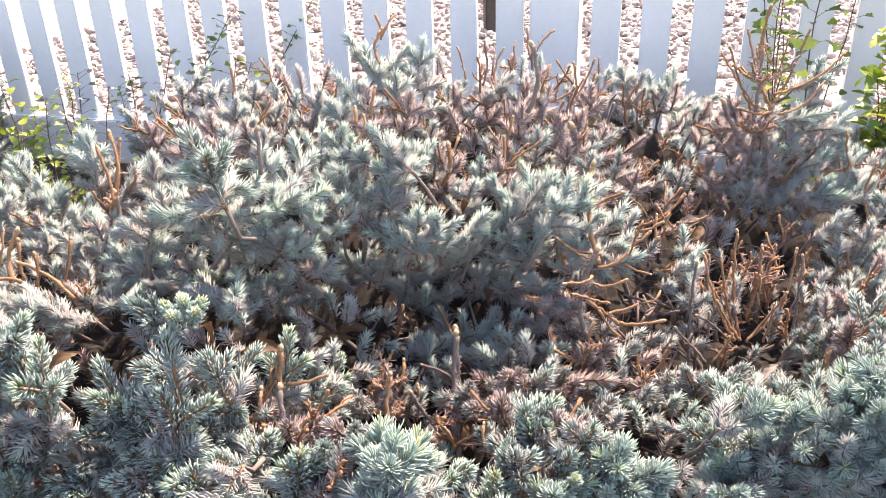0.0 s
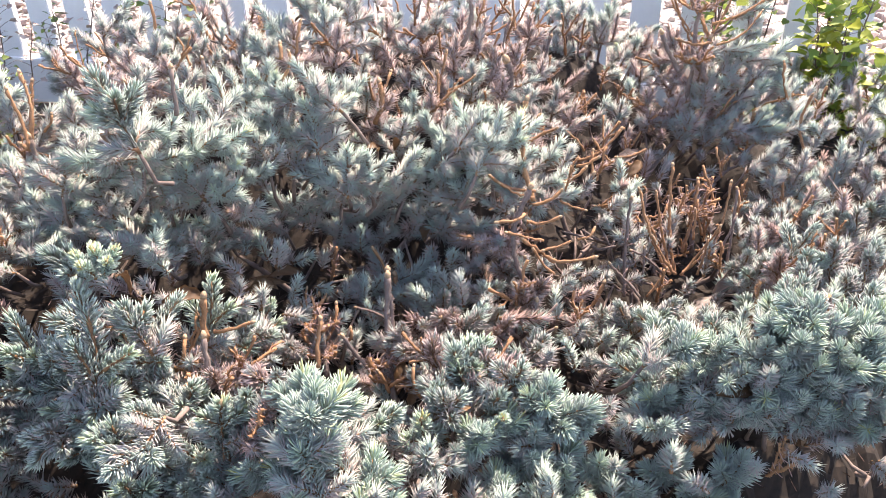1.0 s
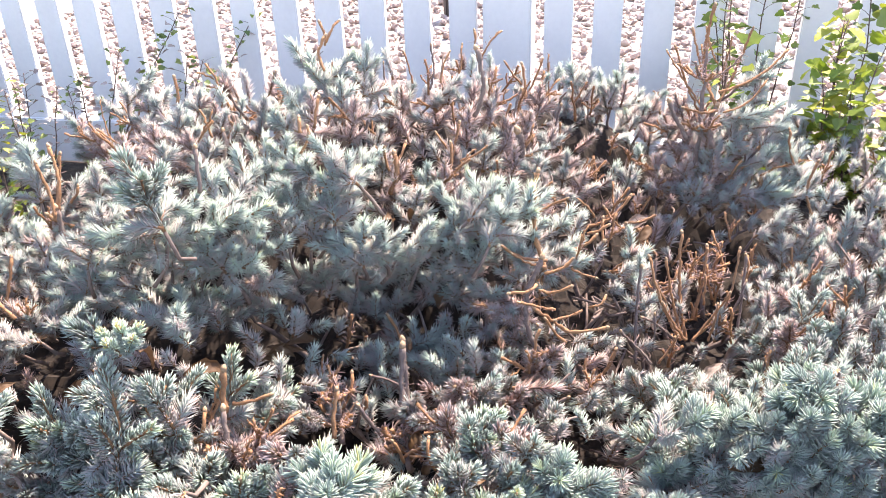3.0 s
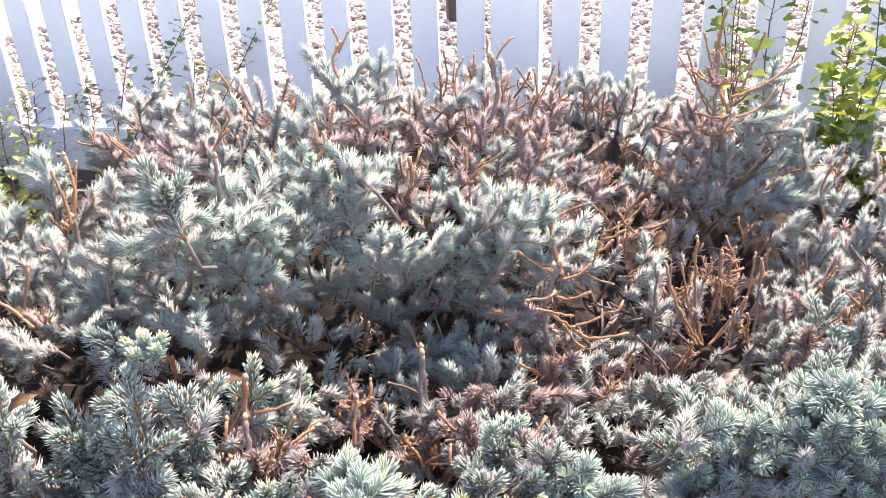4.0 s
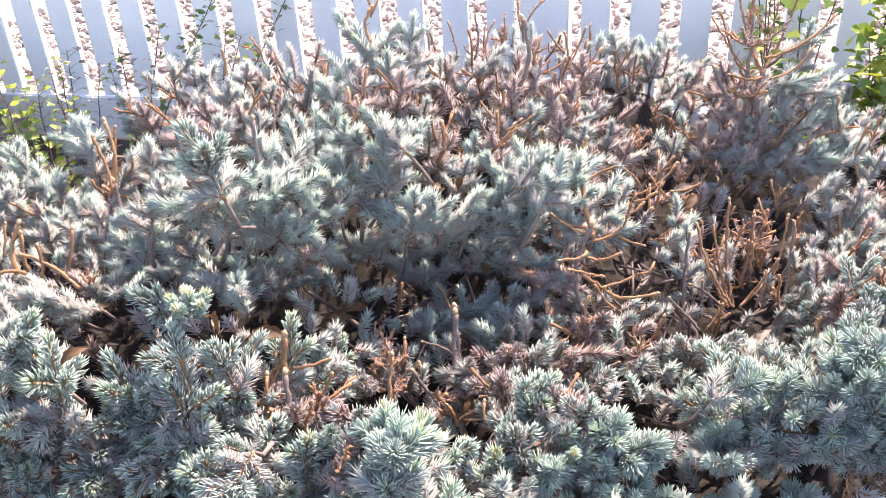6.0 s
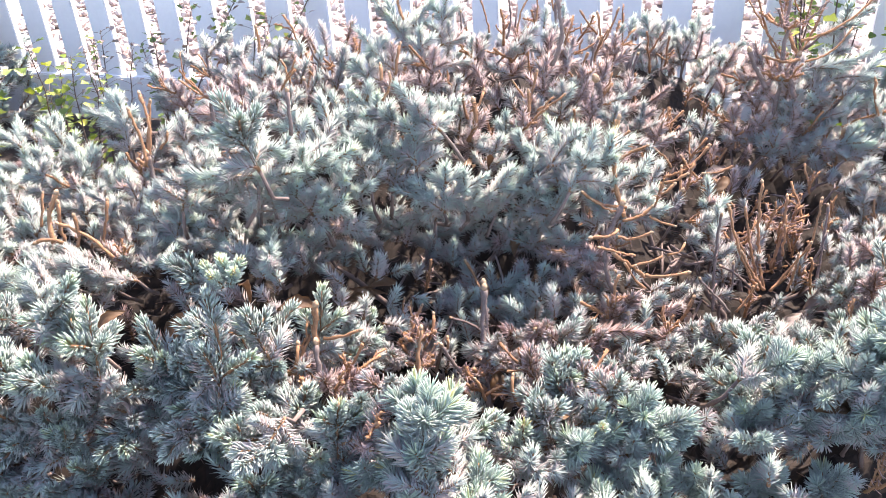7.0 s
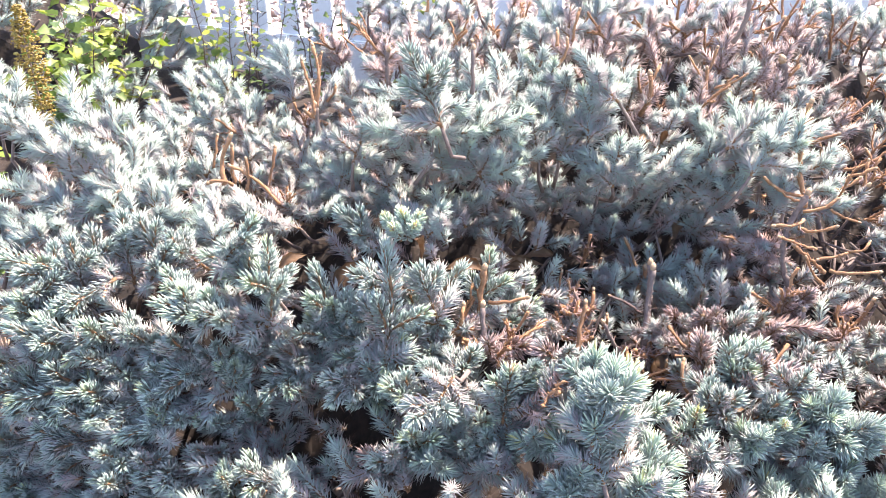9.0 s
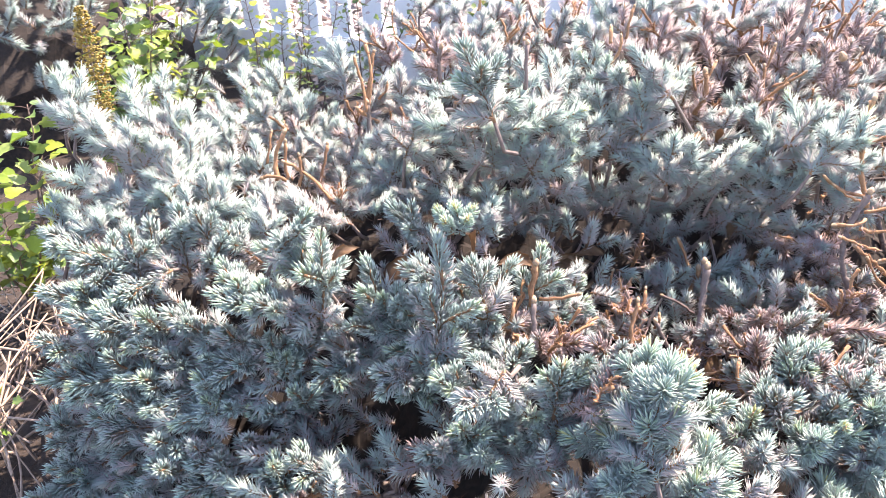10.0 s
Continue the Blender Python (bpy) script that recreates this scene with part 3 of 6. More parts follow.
dead_twig(0.375, 1.423, 0.620, 71, 63, 0.075, 0.0022, GREYBARK)
dead_twig(0.399, 1.432, 0.626, 40, 57, 0.056, 0.0020)
dead_twig(0.344, 1.430, 0.632, 106, 60, 0.056, 0.0020)
dead_twig(0.455, 1.504, 0.623, 58, 61, 0.051, 0.0020)
dead_twig(0.298, 1.423, 0.618, 96, 62, 0.054, 0.0020, GREYBARK)
dead_twig(0.600, 1.380, 0.481, 44, 58, 0.092, 0.0028, GREYBARK)
dead_twig(0.743, 1.620, 0.433, 54, 60, 0.085, 0.0022, GREYBARK)
dead_twig(-0.082, 1.525, 0.615, 75, 83, 0.041, 0.0030)
dead_twig(0.112, 1.224, 0.597, 15, 63, 0.041, 0.0025)
dead_twig(0.229, 1.565, 0.566, 48, 81, 0.051, 0.0029)
dead_twig(0.264, 1.630, 0.555, 25, 78, 0.065, 0.0030)
dead_twig(0.252, 1.220, 0.510, 42, 73, 0.062, 0.0045)
dead_twig(0.269, 1.279, 0.536, 2, 53, 0.040, 0.0025)
dead_twig(0.259, 1.246, 0.539, 125, 72, 0.037, 0.0025)
dead_twig(0.987, 1.247, 0.393, 19, 75, 0.026, 0.0040)
dead_twig(0.191, 0.883, 0.306, 73, 61, 0.100, 0.0045, GREYBARK)
dead_twig(0.203, 0.747, 0.334, 95, 55, 0.037, 0.0022)
dead_twig(0.090, 0.856, 0.322, 65, 58, 0.061, 0.0031)
dead_twig(0.113, 0.952, 0.294, 45, 56, 0.053, 0.0026)
dead_twig(0.521, 0.950, 0.261, 13, 55, 0.050, 0.0031)
dead_twig(0.438, 1.340, 0.585, 60, 82, 0.108, 0.0046, GREYBARK)
dead_twig(0.493, 1.247, 0.530, 99, 76, 0.042, 0.0065, GREYBARK)
dead_twig(0.866, 1.323, 0.496, 136, 55, 0.075, 0.0047, GREYBARK)
dead_twig(-0.035, 1.032, 0.629, 74, 77, 0.053, 0.0031, GREYBARK)
dead_twig(-0.151, 1.205, 0.587, 81, 78, 0.047, 0.0036, GREYBARK)
dead_twig(-0.287, 1.306, 0.458, 93, 76, 0.054, 0.0052, GREYBARK)
dead_twig(-0.046, 0.806, 0.374, 80, 59, 0.049, 0.0039, GREYBARK)

# the yellow-green cluster of new shoots on the tall leader
for turn_deg, rise_deg, reach in ((10, 58, 0.026), (95, 62, 0.026), (170, 56, 0.027), (235, 66, 0.026), (310, 60, 0.025), (20, 86, 0.028)):
    shoot("F", -0.134 + 0.006 * math.cos(radians(turn_deg)), 0.830 + 0.006 * math.sin(radians(turn_deg)), 0.528, turn_deg, rise_deg, reach)


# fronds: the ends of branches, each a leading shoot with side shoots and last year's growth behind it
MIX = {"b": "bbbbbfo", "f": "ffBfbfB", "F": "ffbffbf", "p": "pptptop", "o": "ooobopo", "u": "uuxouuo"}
frond_rng = np.random.default_rng(15)


def frond(tone, x, y, z, heading, rise, length, sides):
    rng = frond_rng
    pile = Pile()
    foot = np.array((x, y, z))
    h, e = radians(heading), radians(rise)
    d = np.array((math.cos(h) * math.cos(e), math.sin(h) * math.cos(e), math.sin(e)))
    side = np.cross(d, (0.0, 0.0, 1.0) if abs(d[2]) < 0.9 else (0.0, 1.0, 0.0))
    side /= np.linalg.norm(side)
    over = np.cross(side, d)
    fine = 0 if y < 0.68 else 6 if y < 1.0 else 3

    def grow(kind, at, way, reach, detail):
        key = min(LENGTHS, key=lambda q: abs(q - reach))
        v, f, s, a = TEMPLATES[kind, key, int(rng.integers(3)) + detail]
        m = Vector(way).to_track_quat("Z", "Y").to_matrix() @ Matrix.Rotation(rng.uniform(0, 6.28), 3, "Z")
        pile.add(v * min(1.25, max(0.8, reach / key)) @ np.array(m).T + at, f, s, a)

    kinds = MIX[tone]
    grow("F" if tone == "F" else tone if tone != "f" else "fB"[int(rng.integers(2))], foot, d, length, fine)
    start = rng.uniform(0, 6.28)
    for k in range(sides):
        turn = (0.0, math.pi, 1.7, -1.6)[k] + rng.normal(0, 0.35) + (start if sides == 4 else 0.0)
        swing = radians(rng.uniform(38, 62))
        way = d * math.cos(swing) + (side * math.cos(turn) + over * math.sin(turn)) * math.sin(swing) + np.array((0, 0, 0.12))
        reach = min(0.055, max(0.026, length * rng.uniform(0.55, 0.85)))
        grow(kinds[int(rng.integers(7))], foot - d * rng.uniform(0.0, 0.014), way / np.linalg.norm(way), reach, fine)
    back = d + np.array((0, -0.1, -0.2))
    back /= np.linalg.norm(back)
    root = foot - back * 0.052
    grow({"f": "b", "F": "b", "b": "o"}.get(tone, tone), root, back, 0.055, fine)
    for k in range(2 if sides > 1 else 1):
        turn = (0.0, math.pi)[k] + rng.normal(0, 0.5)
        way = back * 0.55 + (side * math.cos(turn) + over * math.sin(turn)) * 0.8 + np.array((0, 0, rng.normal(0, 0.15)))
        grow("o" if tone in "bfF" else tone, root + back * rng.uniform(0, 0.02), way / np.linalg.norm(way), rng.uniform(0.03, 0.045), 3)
    inner = root - back * 0.03 + np.array((0, 0.015, -0.03)) + rng.normal(0, 0.012, 3)
    bow = (inner + root) / 2 + rng.normal(0, 0.005, 3) - np.array((0, 0, 0.006))
    pile.add(*tube([inner, bow, root], (0.0034, 0.0029, 0.0024), 6), 4)
    return under(new("branch", pile.mesh("branch", NEEDLE_MATS)), shrub)


frond("f", -0.098, 0.978, 0.657, 124, 61, 0.050, 4)
frond("b", -0.135, 1.238, 0.552, 173, 32, 0.052, 2)
frond("b", -0.087, 1.003, 0.621, -29, 18, 0.034, 2)
frond("f", -0.083, 1.047, 0.562, -28, 21, 0.057, 3)
frond("f", -0.027, 1.072, 0.560, -17, 30, 0.049, 3)
frond("f", 0.005, 1.075, 0.558, -16, 32, 0.046, 2)
frond("b", -0.047, 1.051, 0.536, -178, 67, 0.034, 2)
frond("f", 0.004, 1.037, 0.507, -48, 35, 0.036, 3)
frond("f", 0.050, 1.096, 0.498, -31, 34, 0.028, 2)
frond("f", -0.150, 1.050, 0.572, -180, 16, 0.034, 2)
frond("b", -0.179, 1.111, 0.529, -37, 3, 0.046, 2)
frond("b", -0.103, 1.181, 0.443, -80, 47, 0.036, 2)
frond("b", -0.046, 1.083, 0.482, -77, 44, 0.036, 2)
frond("b", -0.145, 1.192, 0.411, -139, 50, 0.036, 2)
frond("b", -0.082, 1.158, 0.407, -75, 42, 0.036, 2)
frond("b", -0.028, 1.110, 0.425, -60, 42, 0.036, 2)
frond("o", -0.073, 1.083, 0.420, -77, 44, 0.036, 2)
frond("o", -0.026, 1.164, 0.350, -59, 35, 0.036, 2)
frond("o", -0.095, 1.016, 0.438, -97, 64, 0.036, 2)
frond("o", -0.129, 1.000, 0.468, -141, 46, 0.036, 2)
frond("b", -0.170, 1.158, 0.413, -142, 43, 0.036, 2)
frond("o", -0.209, 1.176, 0.400, -154, 36, 0.036, 2)
frond("b", -0.155, 1.171, 0.544, -176, 51, 0.026, 2)
frond("b", -0.054, 1.032, 0.599, -3, 54, 0.027, 2)
frond("b", -0.025, 1.053, 0.522, -48, 35, 0.036, 2)
frond("b", 0.026, 1.052, 0.542, -26, 55, 0.026, 2)
frond("b", -0.120, 1.078, 0.535, -159, 68, 0.026, 2)
frond("b", -0.081, 1.068, 0.525, -97, 64, 0.036, 2)
frond("f", 0.049, 1.229, 0.538, 52, 66, 0.086, 3)
frond("f", 0.090, 1.248, 0.590, 14, 70, 0.026, 2)
frond("f", 0.099, 1.194, 0.584, -93, 73, 0.036, 2)
frond("b", 0.153, 1.132, 0.609, 152, 51, 0.043, 2)
frond("f", 0.149, 1.131, 0.563, 79, 69, 0.063, 2)
frond("b", 0.221, 1.250, 0.557, -8, 47, 0.027, 2)
frond("b", 0.189, 1.189, 0.539, 3, 48, 0.038, 2)
frond("b", 0.024, 1.210, 0.564, 118, 63, 0.049, 2)
frond("b", 0.073, 1.146, 0.573, -165, 3, 0.032, 2)
frond("b", 0.119, 1.135, 0.523, 5, 79, 0.031, 2)
frond("o", 0.146, 1.133, 0.529, -24, 68, 0.026, 2)
frond("b", 0.087, 1.142, 0.549, -176, 77, 0.029, 2)
frond("b", 0.120, 1.166, 0.582, -85, 80, 0.026, 1)
frond("b", 0.170, 1.138, 0.586, -6, 70, 0.027, 2)
frond("b", 0.057, 1.112, 0.547, -176, 77, 0.028, 2)
frond("b", 0.003, 1.151, 0.567, 149, 67, 0.037, 2)
frond("b", -0.027, 1.106, 0.608, 113, 71, 0.032, 2)
frond("b", 0.047, 1.285, 0.557, 119, 63, 0.038, 1)
frond("f", 0.183, 1.078, 0.504, 37, 85, 0.028, 3)
frond("b", 0.138, 1.106, 0.479, -177, 26, 0.035, 3)
frond("b", 0.163, 1.097, 0.479, 177, 42, 0.032, 2)
frond("b", 0.214, 1.080, 0.489, -23, 33, 0.038, 3)
frond("b", 0.275, 1.107, 0.476, -6, 51, 0.031, 2)
frond("b", 0.183, 1.123, 0.441, -77, 60, 0.036, 2)
frond("b", 0.225, 1.098, 0.453, -69, 56, 0.036, 2)
frond("b", 0.306, 1.117, 0.466, -24, 64, 0.026, 2)
frond("f", 0.394, 1.124, 0.500, 119, 56, 0.065, 4)
frond("f", 0.390, 1.033, 0.531, 31, 60, 0.045, 3)
frond("f", 0.437, 1.059, 0.517, -7, 34, 0.042, 3)
frond("b", 0.529, 1.155, 0.434, -0, 45, 0.034, 2)
frond("b", 0.361, 1.140, 0.493, 173, 33, 0.031, 2)
frond("b", 0.370, 1.080, 0.484, -35, 22, 0.039, 2)
frond("b", 0.409, 1.056, 0.459, 169, 61, 0.031, 2)
frond("b", 0.335, 1.104, 0.447, -93, 73, 0.036, 2)
frond("b", 0.362, 1.086, 0.436, -61, 65, 0.036, 2)
frond("o", 0.320, 1.137, 0.401, -97, 64, 0.036, 2)
frond("b", 0.451, 1.069, 0.476, -18, 46, 0.026, 2)
frond("b", 0.385, 1.096, 0.538, 10, 56, 0.026, 2)
frond("b", 0.335, 1.120, 0.481, -172, 80, 0.026, 2)
frond("b", 0.518, 1.106, 0.416, -12, 39, 0.029, 2)
frond("b", 0.423, 1.042, 0.443, -85, 80, 0.026, 2)
frond("b", 0.516, 1.076, 0.399, -27, 23, 0.030, 2)
# fronds under the ridge and in the hollow: shade put into duller tones
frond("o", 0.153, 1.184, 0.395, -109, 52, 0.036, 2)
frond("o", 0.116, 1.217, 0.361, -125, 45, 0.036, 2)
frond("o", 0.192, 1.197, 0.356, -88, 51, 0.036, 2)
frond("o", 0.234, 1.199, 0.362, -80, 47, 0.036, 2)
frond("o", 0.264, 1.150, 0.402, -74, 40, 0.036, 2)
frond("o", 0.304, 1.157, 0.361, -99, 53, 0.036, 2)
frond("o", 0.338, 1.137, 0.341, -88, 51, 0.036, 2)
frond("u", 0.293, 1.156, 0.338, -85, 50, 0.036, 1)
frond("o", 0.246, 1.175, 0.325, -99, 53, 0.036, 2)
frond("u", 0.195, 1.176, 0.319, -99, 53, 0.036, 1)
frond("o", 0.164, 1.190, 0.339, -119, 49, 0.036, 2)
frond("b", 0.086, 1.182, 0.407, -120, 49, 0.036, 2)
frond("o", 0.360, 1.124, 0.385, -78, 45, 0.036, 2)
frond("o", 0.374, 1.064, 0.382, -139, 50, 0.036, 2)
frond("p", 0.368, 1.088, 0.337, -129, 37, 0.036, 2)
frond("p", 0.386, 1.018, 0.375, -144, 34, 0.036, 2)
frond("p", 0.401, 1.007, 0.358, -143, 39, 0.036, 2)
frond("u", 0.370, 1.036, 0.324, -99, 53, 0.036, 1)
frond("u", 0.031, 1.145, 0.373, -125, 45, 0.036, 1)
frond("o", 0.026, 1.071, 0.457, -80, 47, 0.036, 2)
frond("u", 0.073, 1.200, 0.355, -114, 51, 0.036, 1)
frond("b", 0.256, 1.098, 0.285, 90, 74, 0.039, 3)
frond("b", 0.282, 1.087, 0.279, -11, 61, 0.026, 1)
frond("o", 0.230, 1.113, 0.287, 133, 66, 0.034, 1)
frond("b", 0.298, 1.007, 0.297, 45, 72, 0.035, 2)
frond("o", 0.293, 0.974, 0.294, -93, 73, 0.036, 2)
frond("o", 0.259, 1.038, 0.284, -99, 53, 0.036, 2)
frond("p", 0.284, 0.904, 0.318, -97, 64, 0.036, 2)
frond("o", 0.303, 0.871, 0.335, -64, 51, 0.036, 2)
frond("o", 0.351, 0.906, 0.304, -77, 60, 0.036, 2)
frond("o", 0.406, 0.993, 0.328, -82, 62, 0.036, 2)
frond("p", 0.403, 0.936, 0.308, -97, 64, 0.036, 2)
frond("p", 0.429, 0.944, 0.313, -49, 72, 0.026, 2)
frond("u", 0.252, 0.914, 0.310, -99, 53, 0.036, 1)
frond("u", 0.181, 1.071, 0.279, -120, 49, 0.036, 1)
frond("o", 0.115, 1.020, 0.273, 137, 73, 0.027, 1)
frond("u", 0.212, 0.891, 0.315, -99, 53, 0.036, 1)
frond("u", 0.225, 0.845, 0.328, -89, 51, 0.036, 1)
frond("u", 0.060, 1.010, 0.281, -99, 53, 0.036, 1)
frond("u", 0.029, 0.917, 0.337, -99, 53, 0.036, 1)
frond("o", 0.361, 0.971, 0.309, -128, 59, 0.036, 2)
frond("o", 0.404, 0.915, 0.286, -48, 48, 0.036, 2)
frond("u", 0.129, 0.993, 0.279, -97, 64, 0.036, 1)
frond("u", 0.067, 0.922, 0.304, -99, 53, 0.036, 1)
frond("p", 0.348, 0.865, 0.315, -55, 60, 0.036, 1)
frond("b", -0.546, 1.697, 0.442, 21, 64, 0.041, 3)
frond("b", -0.509, 1.637, 0.429, 104, 73, 0.057, 2)
frond("b", -0.454, 1.548, 0.429, 138, 63, 0.046, 2)
frond("b", -0.442, 1.524, 0.419, 14, 60, 0.045, 3)
frond("b", -0.519, 1.536, 0.444, 143, 70, 0.028, 2)
frond("b", -0.501, 1.434, 0.458, 164, 69, 0.026, 2)
frond("b", -0.401, 1.628, 0.486, 177, 24, 0.043, 3)
frond("b", -0.368, 1.569, 0.515, 126, 68, 0.040, 2)
frond("b", -0.349, 1.497, 0.517, 95, 74, 0.050, 2)
frond("b", -0.262, 1.477, 0.500, 6, 53, 0.029, 2)
frond("o", -0.231, 1.413, 0.499, 89, 74, 0.043, 2)
frond("o", -0.268, 1.365, 0.508, 2, 61, 0.032, 2)
frond("p", -0.308, 1.373, 0.461, 1, 76, 0.026, 2)
frond("b", -0.358, 1.432, 0.407, 97, 74, 0.033, 2)
frond("o", -0.319, 1.308, 0.417, 52, 66, 0.036, 3)
frond("b", -0.386, 1.439, 0.420, 144, 82, 0.027, 2)
frond("b", -0.408, 1.397, 0.421, -172, 80, 0.026, 2)
frond("p", -0.434, 1.402, 0.434, -172, 80, 0.026, 2)
frond("b", -0.466, 1.415, 0.433, -55, 86, 0.026, 2)
frond("o", -0.193, 1.069, 0.556, -44, 69, 0.026, 2)
frond("b", -0.238, 1.210, 0.444, 25, 75, 0.027, 3)
frond("b", -0.216, 1.216, 0.426, 140, 72, 0.031, 2)
frond("o", -0.172, 1.140, 0.489, -172, 80, 0.026, 2)
frond("b", -0.275, 1.220, 0.402, -173, 37, 0.026, 2)
frond("b", -0.294, 1.209, 0.391, -17, 29, 0.038, 2)
frond("o", -0.321, 1.191, 0.377, -12, 40, 0.057, 3)
frond("o", -0.347, 1.102, 0.417, -174, 40, 0.031, 2)
frond("o", -0.403, 1.114, 0.427, -164, 39, 0.026, 2)
frond("b", -0.427, 1.133, 0.440, -173, 38, 0.026, 2)
frond("o", -0.433, 1.108, 0.427, -162, 29, 0.026, 2)
frond("b", -0.199, 0.982, 0.456, 173, 52, 0.033, 3)
frond("b", -0.262, 1.147, 0.405, -30, 36, 0.027, 2)
frond("o", -0.363, 1.302, 0.422, -24, 64, 0.026, 2)
frond("o", -0.250, 1.223, 0.476, 164, 69, 0.026, 2)
frond("p", -0.343, 1.192, 0.394, -163, 63, 0.026, 2)
frond("o", -0.418, 1.348, 0.419, -55, 86, 0.026, 2)
frond("b", -0.281, 1.246, 0.427, -172, 80, 0.026, 2)
frond("o", -0.186, 1.152, 0.548, -55, 86, 0.026, 2)
frond("f", -0.302, 0.835, 0.463, 79, 74, 0.053, 4)
frond("f", -0.339, 0.870, 0.469, 162, 54, 0.039, 3)
frond("f", -0.236, 0.867, 0.399, 139, 62, 0.060, 3)
frond("f", -0.215, 0.851, 0.408, -17, 49, 0.026, 2)
frond("b", -0.157, 0.788, 0.427, 68, 62, 0.096, 3)
frond("b", -0.115, 0.844, 0.403, 16, 51, 0.079, 3)
frond("f", -0.035, 0.889, 0.401, 56, 61, 0.054, 2)
frond("f", 0.026, 0.980, 0.316, 27, 67, 0.037, 2)
frond("b", 0.002, 0.909, 0.345, -18, 28, 0.039, 3)
frond("b", -0.191, 0.843, 0.372, -168, 24, 0.037, 3)
frond("f", -0.178, 0.817, 0.358, -169, 27, 0.042, 4)
frond("f", -0.159, 0.782, 0.394, -57, -4, 0.030, 3)
frond("b", -0.251, 0.845, 0.381, -143, 39, 0.036, 2)
frond("o", -0.308, 0.842, 0.393, -133, 57, 0.036, 2)
frond("o", -0.336, 0.822, 0.395, -135, 55, 0.036, 2)
frond("b", -0.100, 0.812, 0.371, -177, 54, 0.026, 3)
frond("b", -0.070, 0.774, 0.370, -10, 63, 0.027, 3)
frond("p", -0.012, 0.836, 0.348, -32, 28, 0.031, 3)
frond("p", -0.031, 0.813, 0.358, -128, 59, 0.036, 2)
frond("b", 0.001, 0.703, 0.414, -88, 51, 0.036, 2)
frond("o", 0.035, 0.699, 0.434, -88, 51, 0.036, 2)
frond("F", -0.027, 0.685, 0.410, 37, 85, 0.026, 2)
frond("p", 0.016, 0.662, 0.423, -11, 62, 0.026, 2)
frond("f", 0.063, 0.609, 0.456, 55, 67, 0.037, 4)
frond("f", 0.057, 0.659, 0.440, 47, 72, 0.027, 3)
frond("f", 0.093, 0.671, 0.399, 41, 71, 0.033, 2)
frond("b", -0.112, 0.817, 0.462, 157, 76, 0.026, 2)
frond("b", -0.174, 0.845, 0.456, -179, 32, 0.026, 2)
frond("b", -0.360, 0.813, 0.439, -164, 39, 0.026, 2)
frond("o", -0.283, 0.835, 0.356, -141, 46, 0.036, 2)
frond("b", -0.137, 0.809, 0.396, -177, 74, 0.026, 2)
frond("b", -0.192, 0.842, 0.400, -153, 53, 0.036, 2)
frond("p", -0.072, 0.854, 0.362, -18, 46, 0.026, 2)
frond("f", -0.372, 0.915, 0.457, -178, 29, 0.026, 2)
frond("b", -0.411, 1.007, 0.446, 137, 73, 0.026, 2)
frond("f", -0.334, 0.872, 0.513, 9, 55, 0.026, 2)
frond("b", -0.097, 0.736, 0.389, -153, 53, 0.036, 2)
frond("b", -0.243, 0.847, 0.325, -139, 50, 0.036, 2)
frond("b", -0.169, 0.777, 0.360, -141, 46, 0.036, 2)
frond("p", 0.235, 0.797, 0.340, 99, 73, 0.030, 2)
frond("f", 0.260, 0.756, 0.367, 4, 50, 0.037, 3)
frond("p", 0.292, 0.739, 0.355, -16, 32, 0.033, 3)
frond("f", 0.329, 0.668, 0.362, -25, 70, 0.026, 4)
frond("f", 0.349, 0.661, 0.336, -22, 35, 0.042, 3)
frond("b", 0.272, 0.685, 0.352, -40, 64, 0.026, 2)
frond("o", 0.493, 0.903, 0.262, -160, 5, 0.040, 2)
frond("o", 0.533, 0.915, 0.252, -143, 86, 0.026, 2)
frond("o", 0.554, 0.877, 0.276, 152, 65, 0.037, 3)
frond("b", 0.575, 0.843, 0.285, 156, 60, 0.036, 3)
frond("f", 0.554, 0.774, 0.312, 169, 61, 0.043, 4)
frond("f", 0.508, 0.674, 0.392, -26, 51, 0.026, 2)
frond("f", 0.491, 0.736, 0.308, 169, 40, 0.039, 4)
frond("f", 0.486, 0.671, 0.309, -85, 63, 0.036, 3)
frond("b", 0.498, 0.701, 0.318, -165, 44, 0.026, 2)
frond("f", 0.548, 0.662, 0.375, -85, 63, 0.036, 3)
frond("f", 0.591, 0.711, 0.362, 164, 69, 0.026, 2)
frond("b", 0.603, 0.681, 0.364, 162, 71, 0.035, 3)
frond("f", 0.662, 0.698, 0.374, 146, 69, 0.034, 3)
frond("f", 0.614, 0.632, 0.418, 159, 74, 0.026, 2)
frond("f", 0.660, 0.652, 0.409, 95, 74, 0.037, 3)
frond("b", 0.740, 0.840, 0.272, 166, 66, 0.034, 2)
frond("b", 0.703, 0.724, 0.392, 9, 67, 0.026, 3)
frond("b", 0.555, 0.613, 0.319, -91, 52, 0.036, 3)
frond("f", 0.614, 0.588, 0.386, -61, 65, 0.036, 3)
frond("b", 0.582, 0.600, 0.366, -69, 56, 0.036, 2)
frond("b", 0.528, 0.682, 0.335, -69, 56, 0.036, 2)
frond("b", 0.549, 0.627, 0.368, -69, 56, 0.036, 2)
frond("o", 0.494, 0.647, 0.310, -64, 51, 0.036, 2)
frond("o", 0.380, 0.815, 0.310, -12, 59, 0.026, 2)
frond("o", 0.596, 0.857, 0.297, -15, 52, 0.027, 2)
frond("o", 0.666, 0.845, 0.279, -159, 68, 0.026, 2)
frond("b", 0.582, 0.618, 0.398, -132, 69, 0.036, 2)
